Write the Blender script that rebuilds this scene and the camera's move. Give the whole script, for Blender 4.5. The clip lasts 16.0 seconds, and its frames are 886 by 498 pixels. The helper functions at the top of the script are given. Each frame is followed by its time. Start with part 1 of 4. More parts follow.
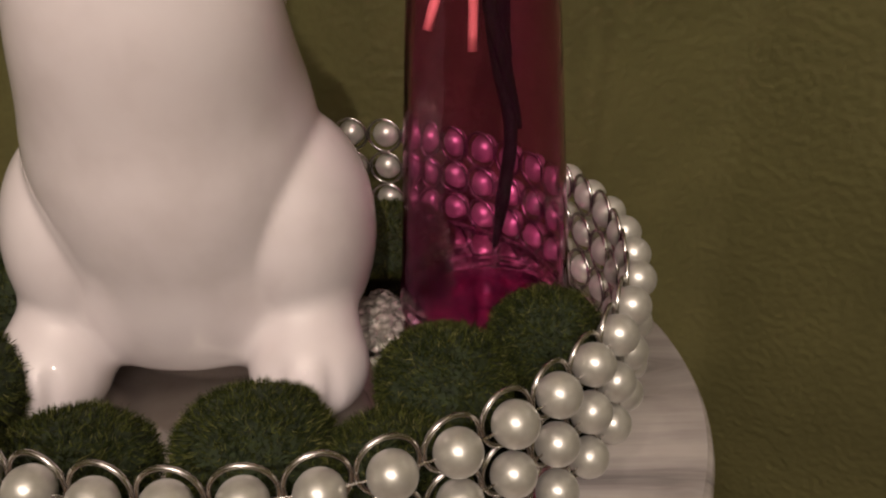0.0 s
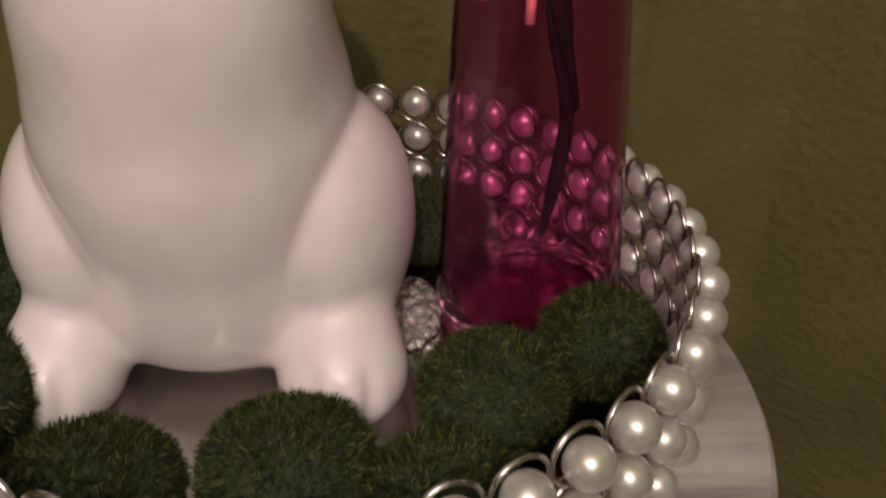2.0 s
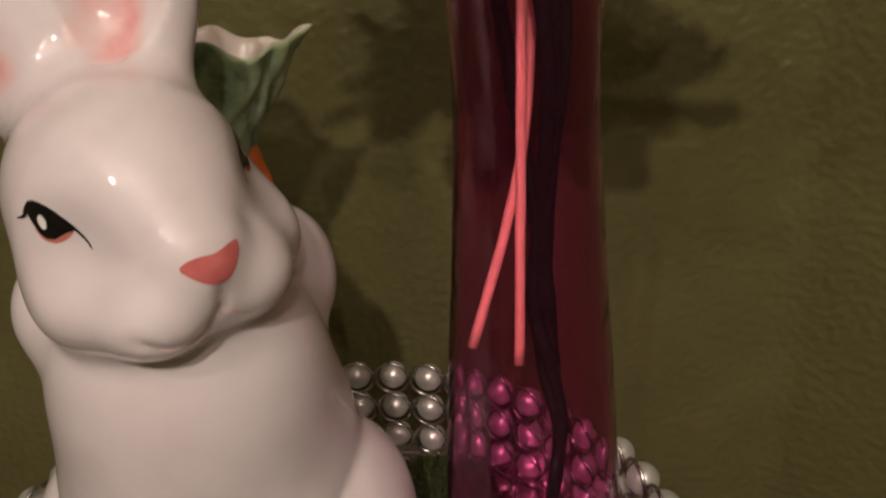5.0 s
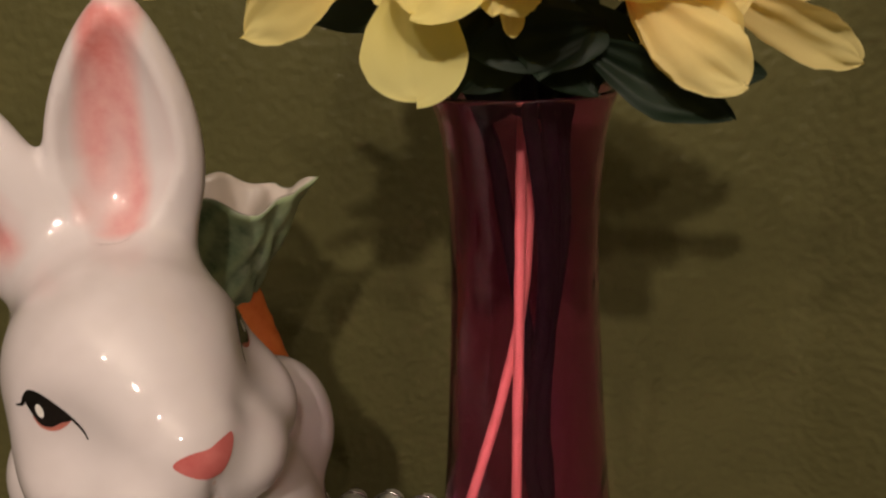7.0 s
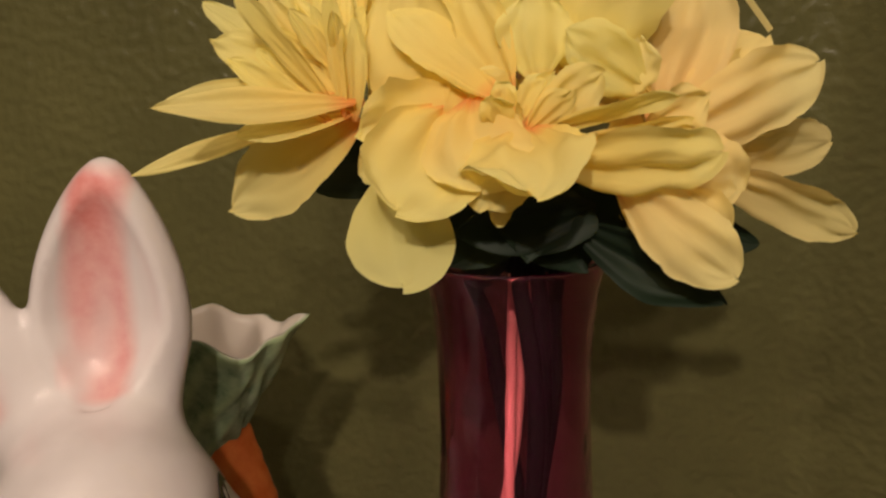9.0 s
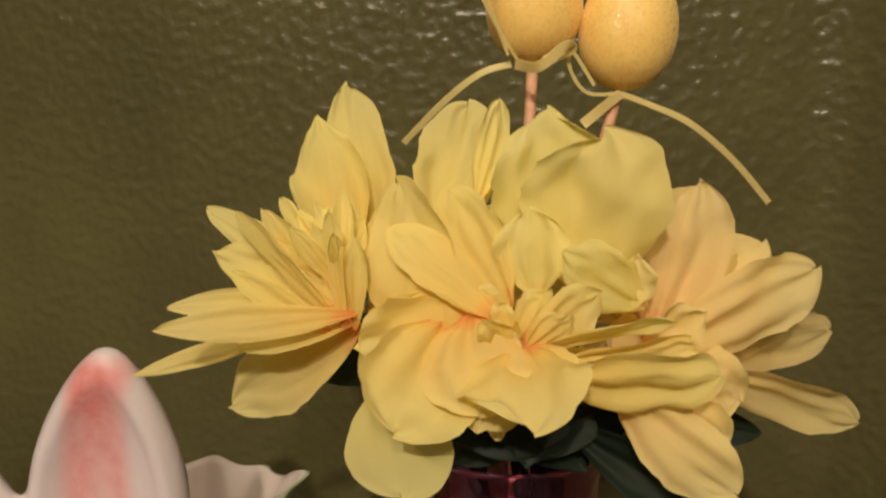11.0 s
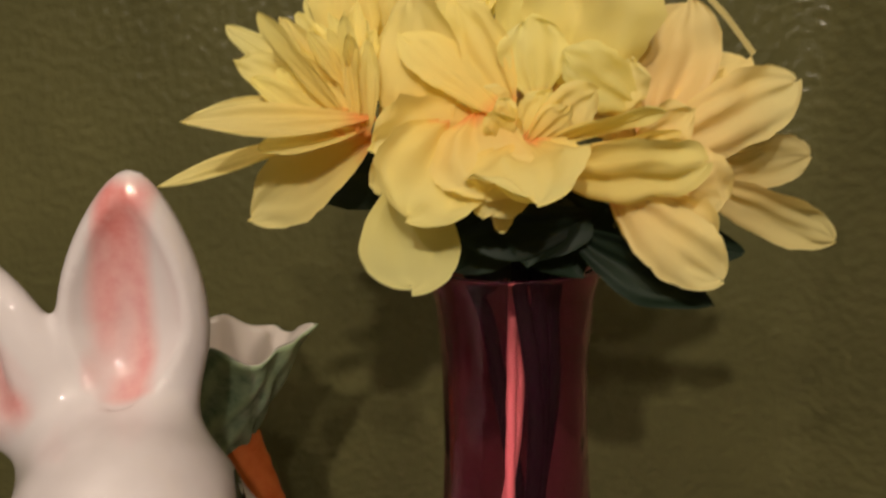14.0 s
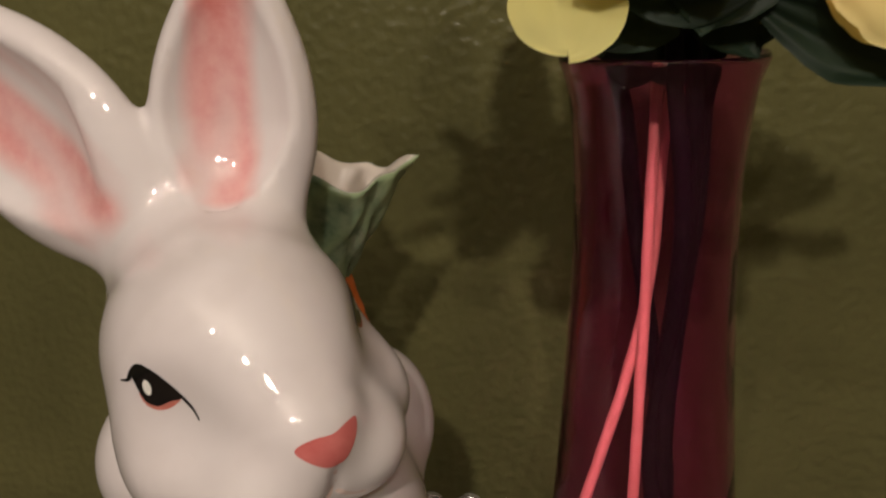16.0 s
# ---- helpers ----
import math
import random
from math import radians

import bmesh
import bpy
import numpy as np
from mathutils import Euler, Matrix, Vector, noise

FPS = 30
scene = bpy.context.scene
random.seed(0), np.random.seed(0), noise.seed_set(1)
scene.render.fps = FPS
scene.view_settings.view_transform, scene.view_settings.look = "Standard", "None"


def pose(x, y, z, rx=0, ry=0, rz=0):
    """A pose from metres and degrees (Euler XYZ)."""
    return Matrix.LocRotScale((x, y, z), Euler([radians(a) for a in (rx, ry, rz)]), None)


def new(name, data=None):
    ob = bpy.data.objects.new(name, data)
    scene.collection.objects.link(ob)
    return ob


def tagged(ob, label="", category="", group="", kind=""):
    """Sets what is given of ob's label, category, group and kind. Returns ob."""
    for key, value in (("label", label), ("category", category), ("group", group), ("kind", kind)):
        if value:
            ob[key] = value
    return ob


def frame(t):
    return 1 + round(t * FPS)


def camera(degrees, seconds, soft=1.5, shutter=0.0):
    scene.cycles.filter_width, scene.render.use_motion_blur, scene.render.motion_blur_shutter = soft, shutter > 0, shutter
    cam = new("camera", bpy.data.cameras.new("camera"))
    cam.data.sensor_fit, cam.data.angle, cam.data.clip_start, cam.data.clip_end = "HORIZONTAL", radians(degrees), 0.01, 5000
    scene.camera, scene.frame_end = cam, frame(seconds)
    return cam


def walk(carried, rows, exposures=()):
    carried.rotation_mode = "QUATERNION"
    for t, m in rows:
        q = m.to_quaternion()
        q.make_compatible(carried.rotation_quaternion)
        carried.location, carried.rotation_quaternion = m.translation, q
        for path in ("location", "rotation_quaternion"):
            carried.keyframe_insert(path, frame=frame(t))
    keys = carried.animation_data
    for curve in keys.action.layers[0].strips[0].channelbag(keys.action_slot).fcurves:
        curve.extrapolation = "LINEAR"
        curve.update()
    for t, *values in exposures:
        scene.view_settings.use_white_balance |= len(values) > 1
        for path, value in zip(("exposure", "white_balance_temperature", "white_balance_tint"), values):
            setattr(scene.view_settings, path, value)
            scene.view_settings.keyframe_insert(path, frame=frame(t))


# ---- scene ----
cam = camera(55.7, 16.0, 2.2, 0.5)
METRES, EYE, TILT, LEAN, TURN = 0.345, 0.195, -27.6, 1.7, 0.0
ROWS = [
    (0.0, 0.0, 0.0, 0.0, -0.0, -0.0, -0.0),
    (0.5, -0.0122, 0.0065, -0.0056, -0.24, -0.77, 0.13),
    (1.0, -0.0325, 0.0366, -0.0129, -0.11, -1.69, 0.04),
    (1.5, -0.0448, 0.0605, 0.0039, -0.0, -2.82, -0.66),
    (2.0, -0.0481, 0.0788, 0.0461, -0.27, -3.88, -1.15),
    (2.5, -0.0354, 0.0652, 0.0992, -0.03, -2.74, -0.51),
    (3.0, -0.0329, 0.0392, 0.148, 0.83, 0.11, 0.02),
    (3.5, -0.0345, 0.0275, 0.1709, 1.7, 1.96, 0.36),
    (4.0, -0.0309, 0.0305, 0.1893, 2.13, 2.97, 0.72),
    (4.5, -0.0246, 0.0314, 0.2029, 2.4, 3.84, 0.73),
    (5.0, -0.0081, 0.015, 0.2315, 2.52, 5.26, 0.28),
    (7.5, 0.0008, -0.0118, 0.3508, 3.1, 10.11, -1.08),
    (8.0, -0.0027, -0.0276, 0.3795, 3.23, 11.01, -1.24),
    (8.5, 0.0011, -0.0289, 0.3963, 3.27, 11.79, -1.15),
    (9.0, 0.0125, -0.0109, 0.4195, 3.19, 12.33, -1.54),
    (9.5, 0.0261, 0.0023, 0.4464, 3.17, 12.86, -1.75),
    (10.0, 0.0171, -0.0101, 0.4801, 3.52, 13.61, -1.44),
    (12.5, 0.0205, -0.0719, 0.5209, 3.94, 18.33, -2.64),
    (13.0, 0.0189, -0.0647, 0.4788, 3.37, 17.48, -1.99),
    (13.5, 0.0268, -0.0583, 0.4256, 2.94, 15.7, -1.22),
    (14.0, 0.0076, -0.0477, 0.3947, 2.89, 14.22, -1.44),
    (14.5, -0.0178, -0.0238, 0.3628, 3.63, 12.93, -2.19),
    (15.0, -0.0408, -0.0054, 0.3429, 4.32, 11.99, -2.17),
    (15.5, -0.0633, 0.0208, 0.3221, 4.49, 11.07, -1.97),
    (16.0, -0.0756, 0.0519, 0.3047, 4.74, 10.05, -2.37),
]
walk(cam, [(t, pose(0, 0, EYE, TILT, LEAN, TURN) @ pose(METRES * x, METRES * y, METRES * z, 90 + pitch, roll, yaw)) for t, x, y, z, yaw, pitch, roll in ROWS],
     [(0.0, 0.10, 6450, 14), (2.0, 0.05, 6450, 14), (5.0, -0.10, 6550, 14), (7.5, -0.11, 6850, 13), (10.0, -0.08, 7050, 12), (13.0, -0.08, 6950, 12), (14.5, -0.06, 6450, 7), (16.0, -0.10, 6400, 8)])

# ---------------------------------------------------------------- light
world = bpy.data.worlds.new("room_air")
scene.world = world
world.use_nodes = True
world.node_tree.nodes["Background"].inputs[0].default_value = (1.0, 0.82, 0.62, 1)
world.node_tree.nodes["Background"].inputs[1].default_value = 0.004


def bulb(name, place, watts, radius, colour):
    lamp = bpy.data.lights.new(name, "POINT")
    lamp.energy, lamp.shadow_soft_size, lamp.color = watts, radius, colour
    ob = new(name, lamp)
    ob.location = place
    return ob


WARM = (1.0, 0.855, 0.74)
for place, watts in (((-0.06, -1.06, 1.18), 49), ((0.20, -1.06, 1.15), 19), ((-0.50, -1.00, 1.38), 18)):
    bulb("ceiling_bulb", place, watts, 0.026, WARM)

# ---------------------------------------------------------------- node helpers


def material(name, rough=0.5, metal=0.0, colour=(0.8, 0.8, 0.8)):
    m = bpy.data.materials.new(name)
    m.use_nodes = True
    p = m.node_tree.nodes["Principled BSDF"]
    p.inputs["Roughness"].default_value = rough
    p.inputs["Metallic"].default_value = metal
    p.inputs["Base Color"].default_value = (*colour, 1)
    return m, m.node_tree, p


def node(tree, kind, **values):
    n = tree.nodes.new(kind)
    for key, value in values.items():
        n.inputs[key].default_value = value
    return n


def noise_tex(tree, scale, detail=4, rough=0.55, space="Object"):
    co = tree.nodes.new("ShaderNodeTexCoord")
    n = node(tree, "ShaderNodeTexNoise", Scale=scale, Detail=detail, Roughness=rough)
    tree.links.new(co.outputs[space], n.inputs["Vector"])
    return n


def ramp(tree, source, stops):
    r = tree.nodes.new("ShaderNodeValToRGB")
    while len(r.color_ramp.elements) < len(stops):
        r.color_ramp.elements.new(0.5)
    for e, (at, c) in zip(r.color_ramp.elements, stops):
        e.position, e.color = at, (*c, 1)
    tree.links.new(source, r.inputs[0])
    return r.outputs[0]


def bump(tree, p, source, strength, distance, chain=None):
    b = node(tree, "ShaderNodeBump", Strength=strength, Distance=distance)
    tree.links.new(source, b.inputs["Height"])
    if chain:
        tree.links.new(chain.outputs[0], b.inputs["Normal"])
    tree.links.new(b.outputs[0], p.inputs["Normal"])
    return b


def mix(tree, factor, a, b):
    m = tree.nodes.new("ShaderNodeMix")
    m.data_type = "RGBA"
    for sock, value in ((m.inputs[0], factor), (m.inputs[6], a), (m.inputs[7], b)):
        if isinstance(value, bpy.types.NodeSocket):
            tree.links.new(value, sock)
        elif isinstance(value, tuple):
            sock.default_value = (*value, 1)
        else:
            sock.default_value = value
    return m.outputs[2]


def attribute(tree, name):
    a = tree.nodes.new("ShaderNodeAttribute")
    a.attribute_name = name
    return a


# ---------------------------------------------------------------- materials
WALL, wt, wp = material("olive_wall_paint", 0.25)
wp.inputs["Specular IOR Level"].default_value = 0.42
wn = noise_tex(wt, 9, 5)
wt.links.new(ramp(wt, wn.outputs[0], ((0.3, (0.080, 0.076, 0.030)), (0.7, (0.116, 0.109, 0.043)))), wp.inputs["Base Color"])
wf = noise_tex(wt, 420, 3)
bump(wt, wp, wf.outputs[0], 0.35, 0.0008)

CEILING, ct, cp = material("white_ceiling_paint", 0.8, 0, (0.42, 0.40, 0.36))
cn = noise_tex(ct, 60, 3)
bump(ct, cp, cn.outputs[0], 0.3, 0.002)

FLOOR, ft, fp = material("brown_floor", 0.6, 0, (0.16, 0.11, 0.07))
fn = noise_tex(ft, 40, 4)
bump(ft, fp, fn.outputs[0], 0.2, 0.002)

MARBLE, mt, mp = material("grey_veined_marble", 0.22)
mco = mt.nodes.new("ShaderNodeTexCoord")
mmap = node(mt, "ShaderNodeMapping", Scale=(2.6, 17.0, 8.0), Rotation=(0, 0, 0.10))
mn = node(mt, "ShaderNodeTexNoise", Scale=1.6, Detail=6, Roughness=0.6, Distortion=0.8)
mt.links.new(mco.outputs["Object"], mmap.inputs[0])
mt.links.new(mmap.outputs[0], mn.inputs["Vector"])
veins = ramp(mt, mn.outputs[0], ((0.32, (0.11, 0.095, 0.105)), (0.43, (0.38, 0.345, 0.33)), (0.56, (0.52, 0.475, 0.45)), (0.75, (0.44, 0.40, 0.385))))
mn2 = noise_tex(mt, 34, 5)
spots = ramp(mt, mn2.outputs[0], ((0.3, (0.88, 0.86, 0.86)), (0.6, (1, 1, 1))))
mm = mt.nodes.new("ShaderNodeMix")
mm.data_type, mm.blend_type = "RGBA", "MULTIPLY"
mm.inputs[0].default_value = 1
mt.links.new(veins, mm.inputs[6])
mt.links.new(spots, mm.inputs[7])
mt.links.new(mm.outputs[2], mp.inputs["Base Color"])

PEARL, pt, pp = material("cream_pearl", 0.2, 0, (0.80, 0.77, 0.68))
pn = noise_tex(pt, 260, 3)
pt.links.new(ramp(pt, pn.outputs[0], ((0.3, (0.48, 0.465, 0.42)), (0.7, (0.60, 0.585, 0.53)))), pp.inputs["Base Color"])
pp.inputs["Roughness"].default_value = 0.36
pp.inputs["Metallic"].default_value = 0.6
pp.inputs["Coat Weight"].default_value = 0.7
pp.inputs["Coat Roughness"].default_value = 0.08
pp.inputs["Sheen Weight"].default_value = 0.15
bump(pt, pp, pn.outputs[0], 0.06, 0.0004)

WIRE, it, ip = material("silver_wire", 0.25, 1.0, (0.55, 0.52, 0.50))
iw = noise_tex(it, 300, 3)
it.links.new(ramp(it, iw.outputs[0], ((0.35, (0.42, 0.39, 0.38)), (0.65, (0.66, 0.63, 0.61)))), ip.inputs["Base Color"])

MIRROR, qt, qp = material("aged_mirror_glass", 0.05, 1.0)
qn = noise_tex(qt, 70, 4)
qt.links.new(ramp(qt, qn.outputs[0], ((0.35, (0.03, 0.03, 0.03)), (0.7, (0.10, 0.10, 0.10)))), qp.inputs["Roughness"])
qt.links.new(ramp(qt, qn.outputs[0], ((0.3, (0.56, 0.54, 0.50)), (0.7, (0.66, 0.63, 0.59)))), qp.inputs["Base Color"])
# cover of the added pad: bright cells with darker gaps in the colour
PAD_WHITE, ot, op = material("crinkled_silvery_white", 0.22, 0.5, (0.50, 0.48, 0.44))
ov = node(ot, "ShaderNodeTexVoronoi", Scale=230)
oco = ot.nodes.new("ShaderNodeTexCoord")
ot.links.new(oco.outputs["Object"], ov.inputs["Vector"])
ot.links.new(ramp(ot, ov.outputs[0], ((0.1, (0.80, 0.77, 0.70)), (0.6, (0.40, 0.38, 0.34)))), op.inputs["Base Color"])
on = noise_tex(ot, 420, 4)
bump(ot, op, on.outputs[0], 0.5, 0.001, bump(ot, op, ov.outputs[0], 1.0, 0.002))

MOSS, gt, gp = material("green_moss_fibre", 0.75)
gr = gt.nodes.new("ShaderNodeNewGeometry")
gt.links.new(ramp(gt, gr.outputs["Random Per Island"], ((0.0, (0.007, 0.012, 0.003)), (0.55, (0.024, 0.031, 0.005)), (0.9, (0.074, 0.082, 0.016)), (1.0, (0.15, 0.14, 0.05)))), gp.inputs["Base Color"])
gp.inputs["Specular IOR Level"].default_value = 0.15
MOSS_CORE, kt, kp = material("dark_moss_core", 0.9, 0, (0.012, 0.018, 0.006))
kn = noise_tex(kt, 500, 3)
kt.links.new(ramp(kt, kn.outputs[0], ((0.3, (0.006, 0.010, 0.003)), (0.7, (0.025, 0.038, 0.010)))), kp.inputs["Base Color"])

GLASS, lt, lp = material("magenta_glass", 0.02, 0, (0.79, 0.35, 0.59))
lp.inputs["Transmission Weight"].default_value = 1.0
lp.inputs["IOR"].default_value = 1.40
lmap = noise_tex(lt, 30, 2)
bump(lt, lp, lmap.outputs[0], 0.4, 0.003)
# a faint milkiness in the coloured glass
lhaze = lt.nodes.new("ShaderNodeBsdfTranslucent")
lhaze.inputs[0].default_value = (0.60, 0.06, 0.24, 1)
ldif = lt.nodes.new("ShaderNodeBsdfDiffuse")
ldif.inputs[0].default_value = (0.60, 0.06, 0.24, 1)
lsoft = lt.nodes.new("ShaderNodeMixShader")
lsoft.inputs[0].default_value = 0.5
lmix = lt.nodes.new("ShaderNodeMixShader")
lmix.inputs[0].default_value = 0.008
lt.links.new(lhaze.outputs[0], lsoft.inputs[1])
lt.links.new(ldif.outputs[0], lsoft.inputs[2])
lt.links.new(lp.outputs[0], lmix.inputs[1])
lt.links.new(lsoft.outputs[0], lmix.inputs[2])
lt.links.new(lmix.outputs[0], lt.nodes["Material Output"].inputs["Surface"])

CERAMIC, rt, rp = material("white_glazed_ceramic", 0.2)
ra = attribute(rt, "paint")
rs = rt.nodes.new("ShaderNodeSeparateColor")
rt.links.new(ra.outputs["Color"], rs.inputs[0])
rn = noise_tex(rt, 240, 4)
rn2 = noise_tex(rt, 40, 3)
rpit = node(rt, "ShaderNodeTexVoronoi", Scale=170)
rpit_co = rt.nodes.new("ShaderNodeTexCoord")
rt.links.new(rpit_co.outputs["Object"], rpit.inputs["Vector"])
rpits = ramp(rt, rpit.outputs[0], ((0.04, (0, 0, 0)), (0.14, (1, 1, 1))))
white = ramp(rt, rn2.outputs[0], ((0.3, (0.62, 0.56, 0.56)), (0.5, (0.67, 0.61, 0.615)), (0.7, (0.69, 0.635, 0.64))))
pink = ramp(rt, rn.outputs[0], ((0.3, (0.68, 0.21, 0.20)), (0.7, (0.76, 0.33, 0.31))))
rt.links.new(mix(rt, rs.outputs[0], white, pink), rp.inputs["Base Color"])
rp.inputs["Coat Weight"].default_value = 1.0
rp.inputs["Coat Roughness"].default_value = 0.025
rp.inputs["Coat IOR"].default_value = 1.6
rp.inputs["Roughness"].default_value = 0.55
rp.inputs["Specular IOR Level"].default_value = 0.25
rp.inputs["Subsurface Weight"].default_value = 0.0
bump(rt, rp, rpits, 0.06, 0.0003, bump(rt, rp, rn2.outputs[0], 0.05, 0.002))


def glaze(name, dark, light, rough=0.18, scale=180):
    m, t, p = material(name, rough)
    n = noise_tex(t, scale, 4)
    t.links.new(ramp(t, n.outputs[0], ((0.3, dark), (0.7, light))), p.inputs["Base Color"])
    p.inputs["Coat Weight"].default_value = 0.5
    p.inputs["Coat Roughness"].default_value = 0.05
    return m


BLACK_PAINT = glaze("black_glaze", (0.004, 0.004, 0.005), (0.008, 0.007, 0.007), 0.06)
WHITE_PAINT = glaze("white_glaze_dot", (0.75, 0.72, 0.68), (0.82, 0.80, 0.76))
RED_PAINT = glaze("soft_red_glaze", (0.42, 0.12, 0.09), (0.55, 0.20, 0.16))
NOSE_PAINT = glaze("coral_pink_glaze", (0.50, 0.11, 0.105), (0.61, 0.17, 0.16))
MOUTH_PAINT = glaze("faint_pink_line", (0.64, 0.48, 0.44), (0.70, 0.56, 0.52))
CARROT_PAINT = glaze("orange_carrot_glaze", (0.50, 0.10, 0.02), (0.66, 0.18, 0.04), 0.25, 120)
LEAF_PAINT, at_, ap = material("green_leaf_glaze", 0.25)
aa = attribute(at_, "paint")
asep = at_.nodes.new("ShaderNodeSeparateColor")
at_.links.new(aa.outputs["Color"], asep.inputs[0])
an = noise_tex(at_, 160, 4)
leafy = ramp(at_, an.outputs[0], ((0.34, (0.09, 0.155, 0.09)), (0.66, (0.28, 0.37, 0.23))))
pale = mix(at_, asep.outputs[1], leafy, (0.36, 0.46, 0.25))
at_.links.new(mix(at_, asep.outputs[2], pale, (0.74, 0.66, 0.60)), ap.inputs["Base Color"])
ap.inputs["Coat Weight"].default_value = 0.4


def cloth(name, base, body, tip, rough=0.8, through_light=0.48):
    """Dyed fabric: the colour runs from the base of a petal to its tip."""
    m, t, p = material(name, rough)
    a = attribute(t, "along")
    n = noise_tex(t, 120, 4)
    add = t.nodes.new("ShaderNodeMath")
    add.operation = "MULTIPLY_ADD"
    add.inputs[1].default_value = 0.16
    t.links.new(n.outputs[0], add.inputs[0])
    t.links.new(a.outputs["Fac"], add.inputs[2])
    col = ramp(t, add.outputs[0], ((0.08, base), (0.25, body), (0.95, tip)))
    info = t.nodes.new("ShaderNodeObjectInfo")
    own = ramp(t, info.outputs["Random"], ((0.0, (0.90, 0.88, 0.80)), (0.35, (1, 1, 1)), (0.7, (1, 0.97, 0.94)), (1.0, (0.97, 0.93, 0.98))))
    tint = t.nodes.new("ShaderNodeMix")
    tint.data_type, tint.blend_type = "RGBA", "MULTIPLY"
    tint.inputs[0].default_value = 1
    t.links.new(col, tint.inputs[6])
    t.links.new(own, tint.inputs[7])
    col = tint.outputs[2]
    t.links.new(col, p.inputs["Base Color"])
    p.inputs["Specular IOR Level"].default_value = 0.2
    weave = node(t, "ShaderNodeTexNoise", Scale=1400, Detail=2)
    co = t.nodes.new("ShaderNodeTexCoord")
    t.links.new(co.outputs["Object"], weave.inputs["Vector"])
    first = bump(t, p, weave.outputs[0], 0.15, 0.0003)
    # pressed veins that run along the petal
    across = attribute(t, "across")
    sway = node(t, "ShaderNodeTexNoise", Scale=60, Detail=2)
    t.links.new(co.outputs["Object"], sway.inputs["Vector"])
    vein = t.nodes.new("ShaderNodeMath")
    vein.operation = "MULTIPLY_ADD"
    vein.inputs[1].default_value = 5.0
    t.links.new(sway.outputs[0], vein.inputs[0])
    t.links.new(across.outputs["Fac"], vein.inputs[2])
    wave_n = t.nodes.new("ShaderNodeMath")
    wave_n.operation = "SINE"
    t.links.new(vein.outputs[0], wave_n.inputs[0])
    bump(t, p, wave_n.outputs[0], 0.22, 0.0005, first)
    tr = t.nodes.new("ShaderNodeBsdfTranslucent")
    t.links.new(col, tr.inputs["Color"])
    ms = t.nodes.new("ShaderNodeMixShader")
    ms.inputs[0].default_value = through_light
    out = t.nodes["Material Output"]
    t.links.new(p.outputs[0], ms.inputs[1])
    t.links.new(tr.outputs[0], ms.inputs[2])
    t.links.new(ms.outputs[0], out.inputs["Surface"])
    return m


YELLOW = cloth("yellow_petal_fabric", (0.95, 0.42, 0.12), (0.98, 0.80, 0.25), (0.97, 0.89, 0.36))
PALE = cloth("pale_yellow_petal_fabric", (0.95, 0.72, 0.24), (0.95, 0.86, 0.31), (0.93, 0.88, 0.38))
PEACH = cloth("peach_petal_fabric", (0.95, 0.52, 0.20), (0.97, 0.78, 0.34), (0.96, 0.84, 0.38))
GREEN_LEAF = cloth("dark_green_leaf_fabric", (0.006, 0.011, 0.006), (0.008, 0.017, 0.009), (0.011, 0.023, 0.012), 0.55, 0.04)
STEM, _, stem_p = material("dark_plastic_stem", 0.8, 0, (0.005, 0.006, 0.005))
stem_p.inputs["Specular IOR Level"].default_value = 0.1
PICK, vt, vp = material("pink_wooden_pick", 0.55)
vn = noise_tex(vt, 300, 3)
vt.links.new(ramp(vt, vn.outputs[0], ((0.3, (0.62, 0.33, 0.19)), (0.7, (0.72, 0.42, 0.25)))), vp.inputs["Base Color"])

EGG, et_, ep = material("yellow_glitter_foam", 0.55)
en = noise_tex(et_, 160, 5, 0.65)
et_.links.new(ramp(et_, en.outputs[0], ((0.3, (0.93, 0.60, 0.16)), (0.7, (0.97, 0.71, 0.22)))), ep.inputs["Base Color"])
ev_ = node(et_, "ShaderNodeTexVoronoi", Scale=1500)
eco = et_.nodes.new("ShaderNodeTexCoord")
et_.links.new(eco.outputs["Object"], ev_.inputs["Vector"])
esep = et_.nodes.new("ShaderNodeSeparateColor")
et_.links.new(ev_.outputs["Color"], esep.inputs[0])
fleck = ramp(et_, esep.outputs[0], ((0.76, (0, 0, 0)), (0.80, (1, 1, 1))))
et_.links.new(fleck, ep.inputs["Coat Weight"])
ep.inputs["Coat Roughness"].default_value = 0.2
ep.inputs["Sheen Weight"].default_value = 0.35
ep.inputs["Sheen Tint"].default_value = (1.0, 0.85, 0.45, 1)
ep.inputs["Coat IOR"].default_value = 1.8
egeo = et_.nodes.new("ShaderNodeNewGeometry")
etilt = et_.nodes.new("ShaderNodeVectorMath")
etilt.operation = "MULTIPLY_ADD"
etilt.inputs[1].default_value = (0.5, 0.5, 0.5)
eoff = et_.nodes.new("ShaderNodeVectorMath")
eoff.operation = "SUBTRACT"
eoff.inputs[1].default_value = (0.5, 0.5, 0.5)
et_.links.new(ev_.outputs["Color"], eoff.inputs[0])
et_.links.new(eoff.outputs[0], etilt.inputs[0])
et_.links.new(egeo.outputs["Normal"], etilt.inputs[2])
enorm = et_.nodes.new("ShaderNodeVectorMath")
enorm.operation = "NORMALIZE"
et_.links.new(etilt.outputs[0], enorm.inputs[0])
et_.links.new(enorm.outputs[0], ep.inputs["Coat Normal"])
eb = bump(et_, ep, en.outputs[0], 0.35, 0.0012)
en3 = node(et_, "ShaderNodeBump", Strength=0.25, Distance=0.0004)
